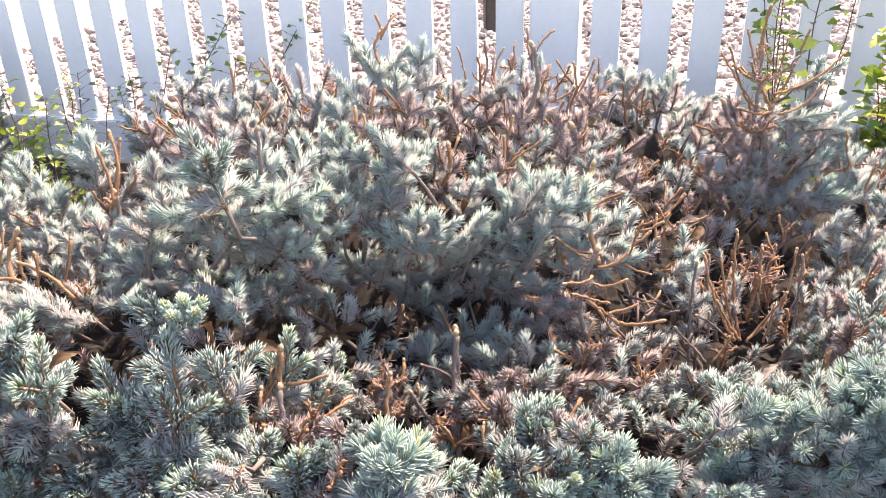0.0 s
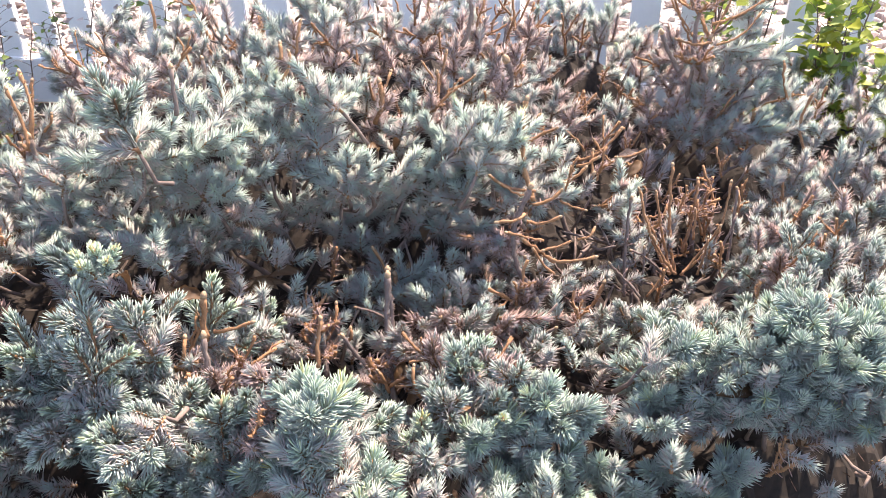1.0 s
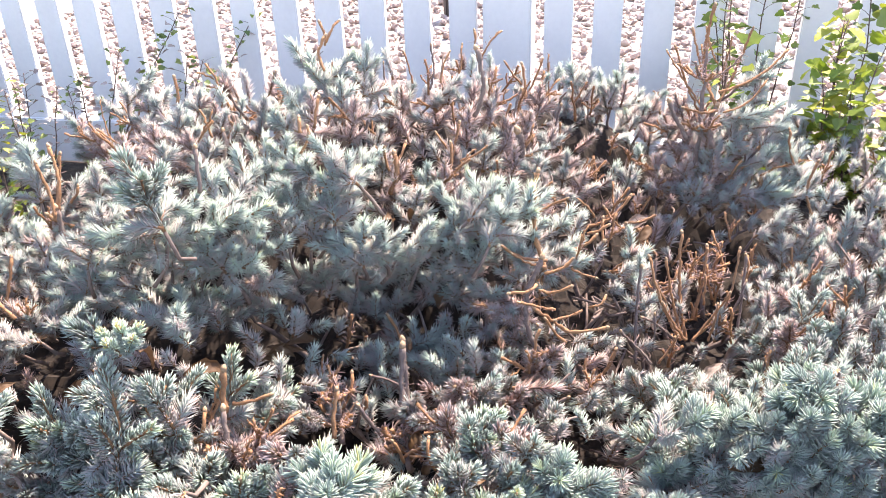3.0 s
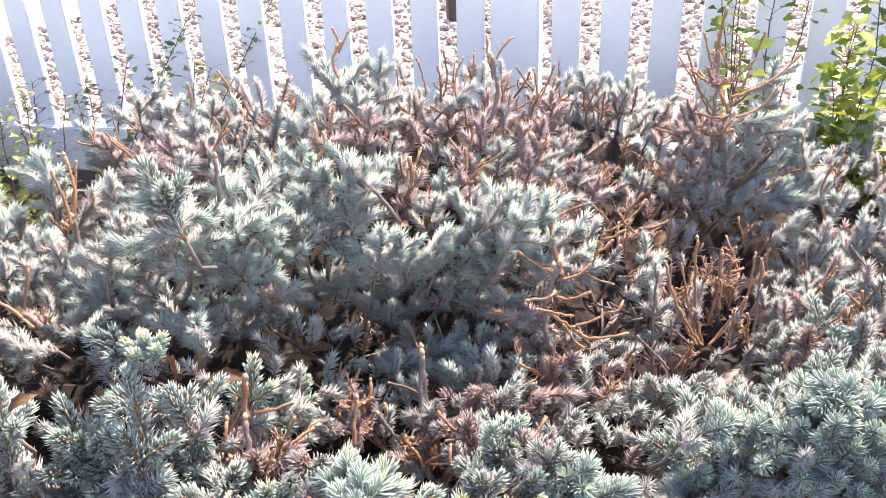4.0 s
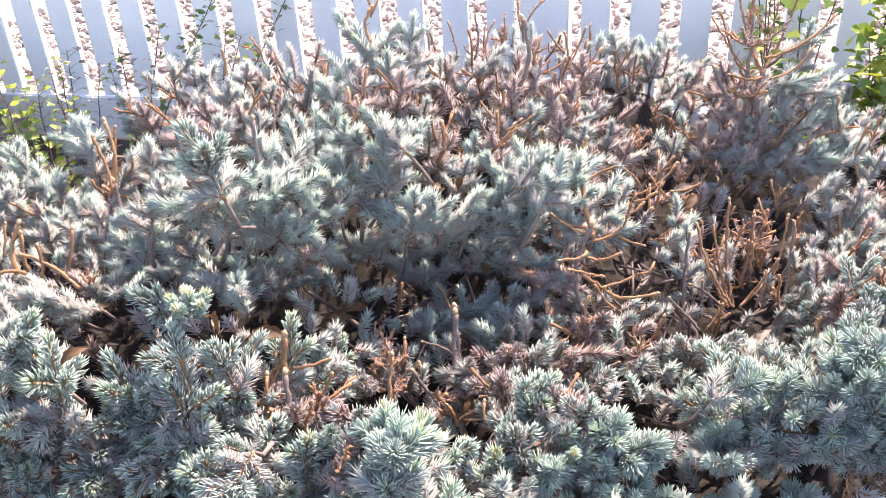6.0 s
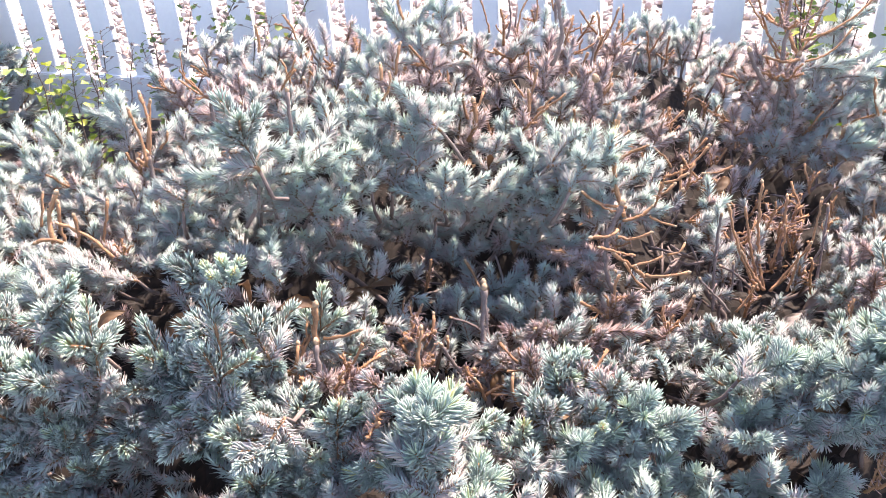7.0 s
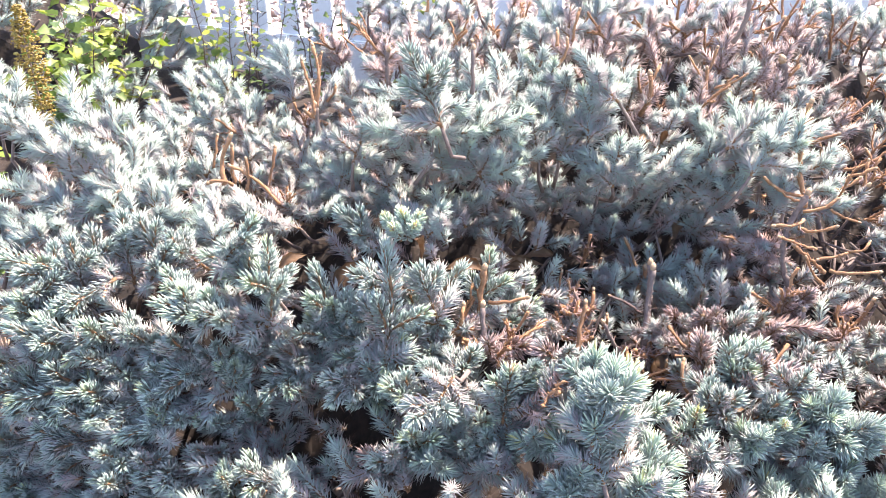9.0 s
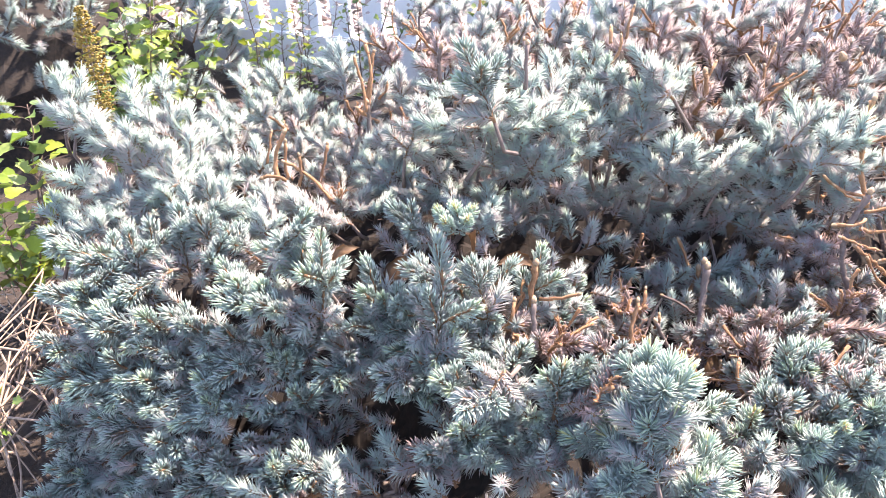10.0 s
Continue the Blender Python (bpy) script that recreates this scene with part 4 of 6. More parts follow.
frond("f", 0.603, 0.594, 0.421, -132, 69, 0.036, 2)
frond("b", 0.538, 0.643, 0.316, -99, 53, 0.036, 2)
frond("b", 0.229, 0.731, 0.345, -128, 59, 0.036, 2)
frond("o", 0.223, 0.812, 0.296, -148, 60, 0.036, 1)
frond("u", 0.413, 0.669, 0.326, -99, 53, 0.036, 1)
frond("b", 0.304, 0.695, 0.375, -44, 69, 0.026, 2)
frond("o", 0.943, 1.047, 0.277, 109, 72, 0.043, 2)
frond("o", 0.894, 1.026, 0.276, 134, 65, 0.046, 2)
frond("b", 0.865, 0.926, 0.318, -1, 44, 0.052, 2)
frond("o", 0.859, 1.025, 0.283, -150, 74, 0.026, 2)
frond("o", 0.792, 0.946, 0.287, -93, 73, 0.036, 2)
frond("b", 1.044, 1.098, 0.315, 160, 56, 0.032, 2)
frond("b", 1.014, 1.081, 0.282, 118, 70, 0.035, 2)
frond("o", 0.781, 0.893, 0.312, -93, 73, 0.036, 2)
frond("b", 0.760, 0.776, 0.396, -150, 74, 0.026, 2)
frond("p", 0.777, 0.845, 0.349, -172, 80, 0.026, 2)
frond("o", 0.966, 1.124, 0.333, 151, 80, 0.026, 2)
frond("o", 1.019, 1.124, 0.360, 21, 73, 0.026, 2)
frond("b", 0.662, 1.132, 0.357, 82, 69, 0.055, 2)
frond("b", 0.661, 1.098, 0.341, 67, 74, 0.037, 2)
frond("o", 0.643, 1.048, 0.315, 126, 76, 0.038, 2)
frond("b", 1.061, 1.391, 0.584, -6, 35, 0.053, 3)
frond("b", 0.994, 1.311, 0.505, 3, 36, 0.081, 3)
frond("b", 0.974, 1.322, 0.527, -30, 16, 0.047, 2)
frond("b", 1.041, 1.289, 0.506, 7, 53, 0.042, 2)
frond("b", 1.012, 1.271, 0.458, -13, 38, 0.043, 2)
frond("o", 0.959, 1.304, 0.465, -44, 69, 0.026, 2)
frond("o", 0.917, 1.313, 0.456, -93, 73, 0.036, 2)
frond("b", 0.998, 1.237, 0.402, -18, 27, 0.061, 3)
frond("b", 1.025, 1.205, 0.399, -5, 37, 0.055, 2)
frond("o", 0.966, 1.283, 0.412, -37, 54, 0.026, 2)
frond("b", 1.060, 1.249, 0.447, 121, 62, 0.049, 2)
frond("p", 0.917, 1.304, 0.423, -93, 73, 0.036, 2)
frond("p", 0.872, 1.333, 0.419, -93, 73, 0.036, 2)
frond("p", 0.845, 1.394, 0.412, -154, 72, 0.026, 2)
frond("b", 0.892, 1.598, 0.358, 118, 70, 0.045, 2)
frond("b", 0.908, 1.713, 0.345, 151, 80, 0.029, 2)
frond("b", 0.936, 1.608, 0.405, -172, 80, 0.029, 2)
frond("b", 0.930, 1.682, 0.425, -1, 57, 0.041, 2)
frond("p", 0.912, 1.552, 0.479, -25, 72, 0.026, 2)
frond("p", 0.900, 1.457, 0.471, -178, 70, 0.028, 2)
frond("b", 0.873, 1.641, 0.511, 36, 62, 0.055, 3)
frond("b", 0.855, 1.688, 0.487, 118, 70, 0.045, 3)
frond("b", 0.803, 1.670, 0.511, 117, 78, 0.032, 2)
frond("b", 0.759, 1.637, 0.538, 143, 70, 0.033, 2)
frond("p", 0.803, 1.696, 0.463, -55, 86, 0.028, 2)
frond("b", 0.869, 1.762, 0.364, -55, 86, 0.030, 2)
frond("o", 0.742, 1.621, 0.466, -150, 74, 0.026, 2)
frond("o", 0.876, 1.292, 0.392, -97, 64, 0.036, 2)
frond("o", 0.939, 1.273, 0.384, -59, 64, 0.036, 2)
frond("o", 0.977, 1.251, 0.369, -44, 69, 0.026, 2)
frond("p", 0.890, 1.373, 0.469, -85, 80, 0.026, 2)
frond("p", 0.906, 1.327, 0.505, -150, 74, 0.026, 2)
frond("p", 0.889, 1.405, 0.530, 164, 69, 0.026, 2)
frond("p", 0.825, 1.353, 0.387, -97, 64, 0.036, 2)
frond("o", 0.767, 1.365, 0.403, -93, 73, 0.036, 2)
frond("o", 1.028, 1.353, 0.552, -10, 63, 0.026, 2)
frond("o", 0.971, 1.159, 0.374, -25, 57, 0.026, 2)
frond("b", 0.156, 1.425, 0.681, 141, 52, 0.047, 2)
frond("b", 0.171, 1.397, 0.666, 125, 61, 0.046, 2)
frond("b", 0.204, 1.413, 0.668, 8, 43, 0.043, 2)
frond("b", 0.257, 1.414, 0.673, 62, 68, 0.038, 2)
frond("b", 0.123, 1.365, 0.639, 153, 50, 0.041, 2)
frond("b", 0.203, 1.355, 0.643, 37, 85, 0.026, 2)
frond("o", 0.266, 1.421, 0.628, 10, 81, 0.026, 2)
frond("b", 0.096, 1.327, 0.613, 164, 69, 0.026, 2)
frond("p", 0.144, 1.300, 0.636, 37, 85, 0.026, 2)
frond("o", 0.413, 1.443, 0.605, -8, 48, 0.035, 2)
frond("o", 0.476, 1.462, 0.592, -2, 74, 0.026, 2)
frond("p", 0.395, 1.464, 0.567, -120, 80, 0.026, 2)
frond("p", 0.503, 1.437, 0.573, -25, 71, 0.026, 2)
frond("p", 0.336, 1.501, 0.575, -85, 80, 0.026, 2)
frond("p", 0.371, 1.562, 0.492, 161, 73, 0.026, 2)
frond("p", 0.370, 1.467, 0.487, -85, 80, 0.026, 2)
frond("p", 0.391, 1.301, 0.520, 151, 80, 0.026, 2)
frond("p", 0.347, 1.222, 0.524, -85, 80, 0.026, 2)
frond("o", 0.436, 1.274, 0.545, -85, 80, 0.026, 2)
frond("p", 0.507, 1.354, 0.542, -174, 78, 0.026, 2)
frond("p", 0.559, 1.398, 0.532, -25, 72, 0.026, 2)
frond("p", 0.480, 1.249, 0.527, -85, 80, 0.026, 2)
frond("p", 0.589, 1.355, 0.508, -2, 74, 0.026, 2)
frond("o", 0.516, 1.233, 0.506, -85, 80, 0.026, 2)
frond("o", 0.615, 1.331, 0.467, -85, 80, 0.026, 2)
frond("p", 0.637, 1.300, 0.441, -62, 77, 0.026, 2)
frond("o", 0.250, 1.272, 0.539, -85, 80, 0.026, 2)
frond("p", 0.276, 1.259, 0.519, -85, 80, 0.026, 2)
frond("b", 0.320, 1.233, 0.513, -93, 73, 0.036, 2)
frond("p", 0.258, 1.229, 0.502, -93, 73, 0.036, 2)
frond("o", 0.283, 1.169, 0.503, -75, 70, 0.036, 2)
frond("b", 0.331, 1.168, 0.511, -163, 63, 0.026, 2)
frond("p", 0.214, 1.315, 0.617, -30, 80, 0.026, 2)
frond("p", 0.314, 1.519, 0.525, -55, 86, 0.026, 2)
frond("o", 0.263, 1.380, 0.543, -25, 71, 0.026, 2)
frond("p", 0.426, 1.342, 0.572, -55, 86, 0.026, 2)
frond("p", 0.626, 1.508, 0.550, -55, 86, 0.026, 2)
frond("b", -0.169, 1.791, 0.578, 4, 50, 0.043, 2)
frond("o", -0.126, 1.589, 0.582, 7, 53, 0.043, 2)
frond("o", -0.253, 1.905, 0.503, 169, 41, 0.034, 2)
frond("o", -0.325, 1.843, 0.490, 150, 53, 0.038, 2)
frond("p", -0.288, 1.801, 0.473, -176, 77, 0.026, 2)
frond("p", -0.200, 1.810, 0.485, 151, 80, 0.026, 2)
frond("o", -0.079, 1.450, 0.596, 37, 85, 0.026, 2)
frond("p", -0.062, 1.365, 0.580, -85, 80, 0.026, 2)
frond("p", -0.019, 1.560, 0.566, 119, 85, 0.026, 2)
frond("o", -0.047, 1.537, 0.599, -2, 74, 0.026, 2)
frond("p", 0.028, 1.484, 0.538, -30, 80, 0.026, 2)
frond("o", 0.067, 1.462, 0.596, -2, 74, 0.026, 2)
frond("o", -0.087, 1.137, 0.636, -60, 77, 0.026, 2)
frond("p", -0.159, 1.306, 0.603, -85, 80, 0.026, 2)
frond("o", -0.322, 1.847, 0.448, -176, 77, 0.026, 2)
frond("p", -0.117, 1.364, 0.598, -85, 80, 0.026, 2)
frond("p", 0.011, 1.555, 0.540, -55, 86, 0.026, 2)
frond("o", -0.035, 1.357, 0.563, -55, 86, 0.026, 2)
frond("o", -0.160, 1.736, 0.548, 37, 85, 0.026, 2)
frond("b", -0.753, 1.218, 0.592, 85, 64, 0.040, 3)
frond("b", -0.726, 1.206, 0.582, 71, 63, 0.044, 3)
frond("b", -0.720, 1.149, 0.576, -179, 32, 0.028, 3)
frond("b", -0.674, 1.132, 0.554, 147, 58, 0.040, 2)
frond("b", -0.652, 1.120, 0.541, 148, 57, 0.039, 2)
frond("b", -0.638, 1.206, 0.569, 106, 63, 0.049, 3)
frond("b", -0.610, 1.256, 0.569, 85, 64, 0.041, 3)
frond("b", -0.610, 1.172, 0.563, 165, 54, 0.026, 2)
frond("b", -0.579, 1.185, 0.548, 99, 70, 0.037, 2)
frond("b", -0.619, 1.118, 0.540, 135, 71, 0.029, 2)
frond("b", -0.551, 1.185, 0.519, 97, 64, 0.045, 2)
frond("b", -0.550, 1.143, 0.490, 71, 69, 0.049, 3)
frond("b", -0.566, 1.439, 0.437, 140, 61, 0.060, 3)
frond("b", -0.557, 1.556, 0.420, 103, 58, 0.100, 3)
frond("b", -0.542, 1.320, 0.462, 135, 71, 0.034, 2)
frond("b", -0.559, 1.078, 0.460, 112, 56, 0.083, 3)
frond("b", -0.560, 1.089, 0.487, -168, 27, 0.039, 2)
frond("f", -0.564, 1.114, 0.484, 52, 66, 0.028, 2)
frond("f", -0.527, 1.042, 0.473, 144, 77, 0.026, 1)
frond("b", -0.531, 0.995, 0.439, 106, 63, 0.044, 3)
frond("o", -0.618, 1.052, 0.424, 114, 62, 0.050, 3)
frond("b", -0.582, 0.948, 0.441, 104, 75, 0.037, 2)
frond("f", -0.698, 1.077, 0.498, 177, 39, 0.047, 3)
frond("f", -0.729, 1.051, 0.467, 82, 76, 0.027, 2)
frond("b", -0.664, 1.022, 0.452, 178, 38, 0.036, 3)
frond("b", -0.680, 0.994, 0.441, -179, 33, 0.042, 2)
frond("f", -0.625, 0.961, 0.426, 175, 29, 0.064, 3)
frond("b", -0.636, 1.070, 0.472, -166, 23, 0.040, 2)
frond("b", -0.642, 1.050, 0.455, -165, 38, 0.029, 2)
frond("b", -0.511, 1.184, 0.449, 37, 69, 0.032, 2)
frond("b", -0.472, 1.246, 0.440, 98, 64, 0.044, 2)
frond("b", -0.482, 1.066, 0.449, 84, 70, 0.043, 2)
frond("b", -0.512, 1.091, 0.461, 130, 72, 0.033, 2)
frond("b", -0.494, 0.992, 0.457, 155, 73, 0.026, 2)
frond("f", -0.442, 1.063, 0.439, -168, 27, 0.044, 3)
frond("b", -0.443, 0.967, 0.447, -161, 63, 0.026, 2)
frond("b", -0.421, 1.032, 0.427, 148, 66, 0.030, 2)
frond("b", -0.584, 1.084, 0.467, -162, 31, 0.028, 2)
frond("b", -0.564, 0.977, 0.441, 109, 75, 0.030, 2)
frond("o", -0.375, 1.102, 0.425, -174, 58, 0.029, 2)
frond("b", -0.473, 0.953, 0.434, 5, 58, 0.028, 2)
frond("b", -0.671, 1.091, 0.495, -169, 46, 0.026, 2)
frond("b", -0.697, 1.054, 0.469, -161, 63, 0.026, 2)
frond("b", -0.587, 1.113, 0.528, 140, 69, 0.026, 2)
frond("b", -0.542, 1.200, 0.498, 46, 64, 0.030, 2)
frond("f", -0.406, 0.834, 0.441, -168, 27, 0.036, 3)
frond("f", -0.379, 0.828, 0.430, -171, 19, 0.047, 3)
frond("f", -0.428, 0.879, 0.438, 158, 60, 0.026, 2)
frond("f", -0.600, 0.874, 0.373, -172, 19, 0.058, 4)
frond("f", -0.547, 0.871, 0.371, -165, 20, 0.067, 3)
frond("b", -0.500, 0.870, 0.379, -169, 46, 0.029, 3)
frond("f", -0.653, 0.914, 0.398, -167, 25, 0.047, 3)
frond("f", -0.610, 0.899, 0.397, -8, 37, 0.028, 2)
frond("b", -0.629, 0.926, 0.417, 2, 40, 0.030, 2)
frond("f", -0.571, 0.909, 0.416, -143, 3, 0.027, 2)
frond("f", -0.646, 0.853, 0.311, -163, 17, 0.049, 4)
frond("f", -0.587, 0.843, 0.321, -148, 5, 0.065, 3)
frond("f", -0.627, 0.842, 0.300, -139, 4, 0.037, 2)
frond("f", -0.544, 0.825, 0.320, -160, 25, 0.040, 3)
frond("b", -0.512, 0.848, 0.328, -123, 62, 0.036, 2)
frond("b", -0.458, 0.842, 0.330, -102, 56, 0.036, 2)
frond("b", -0.452, 0.808, 0.320, -121, 40, 0.036, 2)
frond("b", -0.416, 0.828, 0.344, -131, 3, 0.044, 3)
frond("f", -0.362, 0.815, 0.341, -65, 65, 0.036, 3)
frond("f", -0.344, 0.801, 0.301, -112, 66, 0.036, 2)
frond("b", -0.374, 0.824, 0.368, -89, 57, 0.036, 2)
frond("b", -0.341, 0.835, 0.358, -89, 57, 0.036, 2)
frond("f", -0.512, 0.803, 0.303, -143, 3, 0.036, 2)
frond("f", -0.464, 0.783, 0.300, -147, 3, 0.040, 3)
frond("b", -0.438, 0.785, 0.304, -144, 3, 0.037, 2)
frond("b", -0.384, 0.797, 0.278, -89, 57, 0.036, 2)
frond("o", -0.359, 0.817, 0.258, -89, 57, 0.036, 2)
frond("o", -0.403, 0.767, 0.258, -102, 56, 0.036, 2)
frond("f", -0.294, 0.817, 0.336, -131, 6, 0.036, 2)
frond("o", -0.279, 0.813, 0.307, -89, 57, 0.036, 1)
frond("b", -0.589, 0.816, 0.251, -178, 19, 0.047, 3)
frond("b", -0.609, 0.865, 0.176, -167, 12, 0.062, 3)
frond("b", -0.708, 0.869, 0.175, -153, 29, 0.029, 2)
frond("b", -0.705, 0.856, 0.220, -153, 29, 0.028, 2)
frond("b", -0.718, 0.864, 0.134, -158, 22, 0.035, 3)
frond("f", -0.707, 0.852, 0.115, -144, 11, 0.034, 3)
frond("f", -0.649, 0.876, 0.097, -166, 23, 0.052, 4)
frond("f", -0.597, 0.806, 0.146, -140, 5, 0.026, 2)
frond("b", -0.508, 0.730, 0.252, -89, 57, 0.036, 3)
frond("f", -0.459, 0.735, 0.226, -150, 8, 0.039, 4)
frond("b", -0.443, 0.743, 0.247, -161, 27, 0.039, 3)
frond("f", -0.367, 0.718, 0.247, -88, 68, 0.036, 4)
frond("b", -0.416, 0.719, 0.208, -102, 56, 0.036, 2)
frond("b", -0.386, 0.715, 0.211, -89, 57, 0.036, 2)
frond("b", -0.326, 0.708, 0.274, -161, 57, 0.026, 2)
frond("p", -0.344, 0.715, 0.207, -89, 57, 0.036, 2)
frond("o", -0.319, 0.737, 0.193, -89, 57, 0.036, 2)
frond("o", -0.323, 0.801, 0.209, 45, 56, 0.041, 2)
frond("b", -0.530, 0.850, 0.351, -148, 46, 0.036, 2)
frond("b", -0.561, 0.810, 0.290, -147, 54, 0.036, 2)
frond("b", -0.506, 0.756, 0.270, -127, 59, 0.036, 2)
frond("b", -0.613, 0.826, 0.288, -147, 54, 0.036, 2)
frond("o", -0.470, 0.749, 0.264, -89, 57, 0.036, 2)
frond("b", -0.426, 0.837, 0.374, -123, 62, 0.036, 2)
frond("b", -0.480, 0.867, 0.364, -123, 62, 0.036, 2)
frond("b", -0.563, 0.764, 0.160, -134, 49, 0.036, 2)
frond("b", -0.670, 0.821, 0.102, -134, 49, 0.036, 2)
frond("b", -0.738, 0.817, 0.111, -147, 54, 0.036, 2)
frond("b", -0.673, 0.861, 0.359, -165, 38, 0.026, 2)
frond("b", -0.212, 0.758, 0.368, -130, -6, 0.026, 3)
frond("f", -0.185, 0.792, 0.322, -139, 18, 0.036, 2)
frond("f", -0.143, 0.716, 0.386, -157, 41, 0.026, 3)
frond("b", -0.110, 0.666, 0.408, -121, 8, 0.036, 2)
frond("f", -0.131, 0.689, 0.329, -112, 66, 0.036, 2)
frond("b", -0.112, 0.677, 0.312, -102, 56, 0.036, 2)
# front-left hollow: u and o tones carry its shade
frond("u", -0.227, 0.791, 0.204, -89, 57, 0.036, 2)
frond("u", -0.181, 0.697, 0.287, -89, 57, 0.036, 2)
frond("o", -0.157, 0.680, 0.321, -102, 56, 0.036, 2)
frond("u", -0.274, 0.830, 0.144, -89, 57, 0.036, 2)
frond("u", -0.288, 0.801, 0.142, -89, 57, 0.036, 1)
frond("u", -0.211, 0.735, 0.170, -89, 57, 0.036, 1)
frond("b", -0.071, 0.692, 0.313, -102, 56, 0.036, 2)
frond("b", -0.046, 0.686, 0.327, -102, 56, 0.036, 2)
frond("f", -0.066, 0.700, 0.359, -144, 62, 0.036, 2)
frond("F", -0.026, 0.696, 0.374, 82, 76, 0.026, 3)
frond("b", 0.002, 0.695, 0.360, -24, 72, 0.026, 2)
frond("b", -0.090, 0.710, 0.333, -112, 66, 0.036, 2)
frond("o", -0.060, 0.674, 0.295, -102, 56, 0.036, 2)
frond("f", 0.058, 0.607, 0.410, 95, 64, 0.050, 4)
frond("f", 0.063, 0.624, 0.392, 168, 51, 0.040, 3)
frond("f", 0.066, 0.691, 0.411, 66, 68, 0.026, 2)
frond("f", 0.033, 0.592, 0.350, -61, 75, 0.036, 4)
frond("f", 0.099, 0.588, 0.335, -7, 24, 0.037, 3)
frond("f", 0.114, 0.609, 0.354, -20, 30, 0.026, 2)
frond("f", 0.141, 0.689, 0.360, -17, 36, 0.026, 2)
frond("F", 0.189, 0.683, 0.329, -85, 77, 0.036, 3)
frond("f", 0.245, 0.658, 0.332, -88, 68, 0.036, 4)
frond("F", 0.280, 0.666, 0.338, -88, 68, 0.036, 3)
frond("o", 0.179, 0.633, 0.341, -102, 56, 0.036, 2)
frond("o", 0.222, 0.656, 0.316, -102, 56, 0.036, 2)
frond("f", 0.267, 0.744, 0.347, 30, 57, 0.045, 3)
frond("f", 0.370, 0.659, 0.322, -24, 42, 0.026, 3)
frond("b", 0.316, 0.649, 0.317, -106, 67, 0.036, 2)
frond("f", 0.256, 0.624, 0.275, -88, 68, 0.036, 4)
frond("b", 0.304, 0.638, 0.293, -98, 57, 0.036, 2)
frond("b", 0.345, 0.637, 0.283, -98, 57, 0.036, 2)
frond("b", 0.222, 0.695, 0.352, -11, 50, 0.026, 3)
frond("b", 0.006, 0.652, 0.353, -123, 62, 0.036, 2)
frond("o", -0.013, 0.599, 0.323, -109, 54, 0.036, 2)
frond("b", 0.039, 0.632, 0.362, -133, 52, 0.036, 2)
frond("b", 1.073, 1.097, 0.322, 51, 66, 0.083, 3)
frond("o", 1.145, 1.093, 0.337, 53, 72, 0.035, 2)
frond("b", 0.995, 1.053, 0.299, 18, 72, 0.040, 2)
frond("f", 0.704, 0.621, 0.401, 141, 69, 0.039, 3)
frond("f", 0.683, 0.578, 0.389, -7, 51, 0.037, 3)
frond("f", 0.641, 0.609, 0.433, 101, 72, 0.037, 3)
frond("f", 0.624, 0.618, 0.455, -164, 3, 0.026, 2)
frond("b", 0.693, 0.556, 0.358, -79, 71, 0.036, 3)
frond("b", 0.662, 0.559, 0.338, -101, 65, 0.036, 3)
frond("b", 0.637, 0.576, 0.373, -116, 64, 0.036, 2)
frond("b", 0.792, 0.692, 0.383, 29, 75, 0.026, 2)
frond("o", 0.782, 0.722, 0.383, 141, 81, 0.026, 2)
frond("o", 0.739, 0.750, 0.391, -180, 79, 0.026, 2)
frond("o", 0.795, 0.769, 0.405, 111, 78, 0.026, 2)
frond("b", 0.855, 0.761, 0.398, 44, 71, 0.026, 2)
frond("o", 1.000, 0.948, 0.322, 44, 71, 0.031, 2)
frond("b", 1.062, 0.978, 0.328, 44, 71, 0.032, 2)
frond("o", 0.992, 0.977, 0.312, 135, 82, 0.029, 2)
frond("o", 0.970, 1.079, 0.289, -160, 86, 0.026, 2)
frond("o", 0.916, 1.037, 0.287, -157, 73, 0.026, 2)
frond("o", 1.157, 1.132, 0.393, 44, 71, 0.035, 2)
frond("o", 1.101, 1.113, 0.357, 53, 85, 0.026, 2)
frond("o", 1.087, 1.170, 0.399, 3, 77, 0.027, 2)
frond("f", 0.751, 0.637, 0.396, 11, 69, 0.026, 3)
frond("f", 0.657, 0.582, 0.401, -147, 64, 0.036, 2)
frond("b", 0.600, 0.583, 0.355, -101, 65, 0.036, 3)
frond("b", 0.575, 0.596, 0.332, -137, 56, 0.036, 2)
frond("b", 0.623, 0.568, 0.336, -101, 65, 0.036, 3)
frond("b", 0.464, 0.621, 0.321, -102, 54, 0.036, 2)
frond("b", 0.697, 0.544, 0.329, -101, 65, 0.036, 2)
frond("f", 0.702, 0.592, 0.407, -157, 73, 0.026, 2)
frond("f", 0.393, 0.631, 0.258, -118, 77, 0.036, 3)
frond("b", 0.429, 0.607, 0.235, -112, 69, 0.036, 3)
frond("f", 0.472, 0.613, 0.259, -139, 73, 0.036, 3)
frond("b", 0.506, 0.588, 0.239, -112, 69, 0.036, 3)
frond("f", 0.543, 0.584, 0.255, -50, 70, 0.036, 3)
frond("b", 0.401, 0.587, 0.214, -112, 69, 0.036, 3)
frond("b", 0.449, 0.578, 0.203, -93, 69, 0.036, 3)
frond("b", 0.487, 0.569, 0.205, -93, 69, 0.036, 3)
frond("b", 0.531, 0.561, 0.215, -93, 69, 0.036, 3)
frond("b", 0.331, 0.594, 0.222, -112, 69, 0.036, 3)
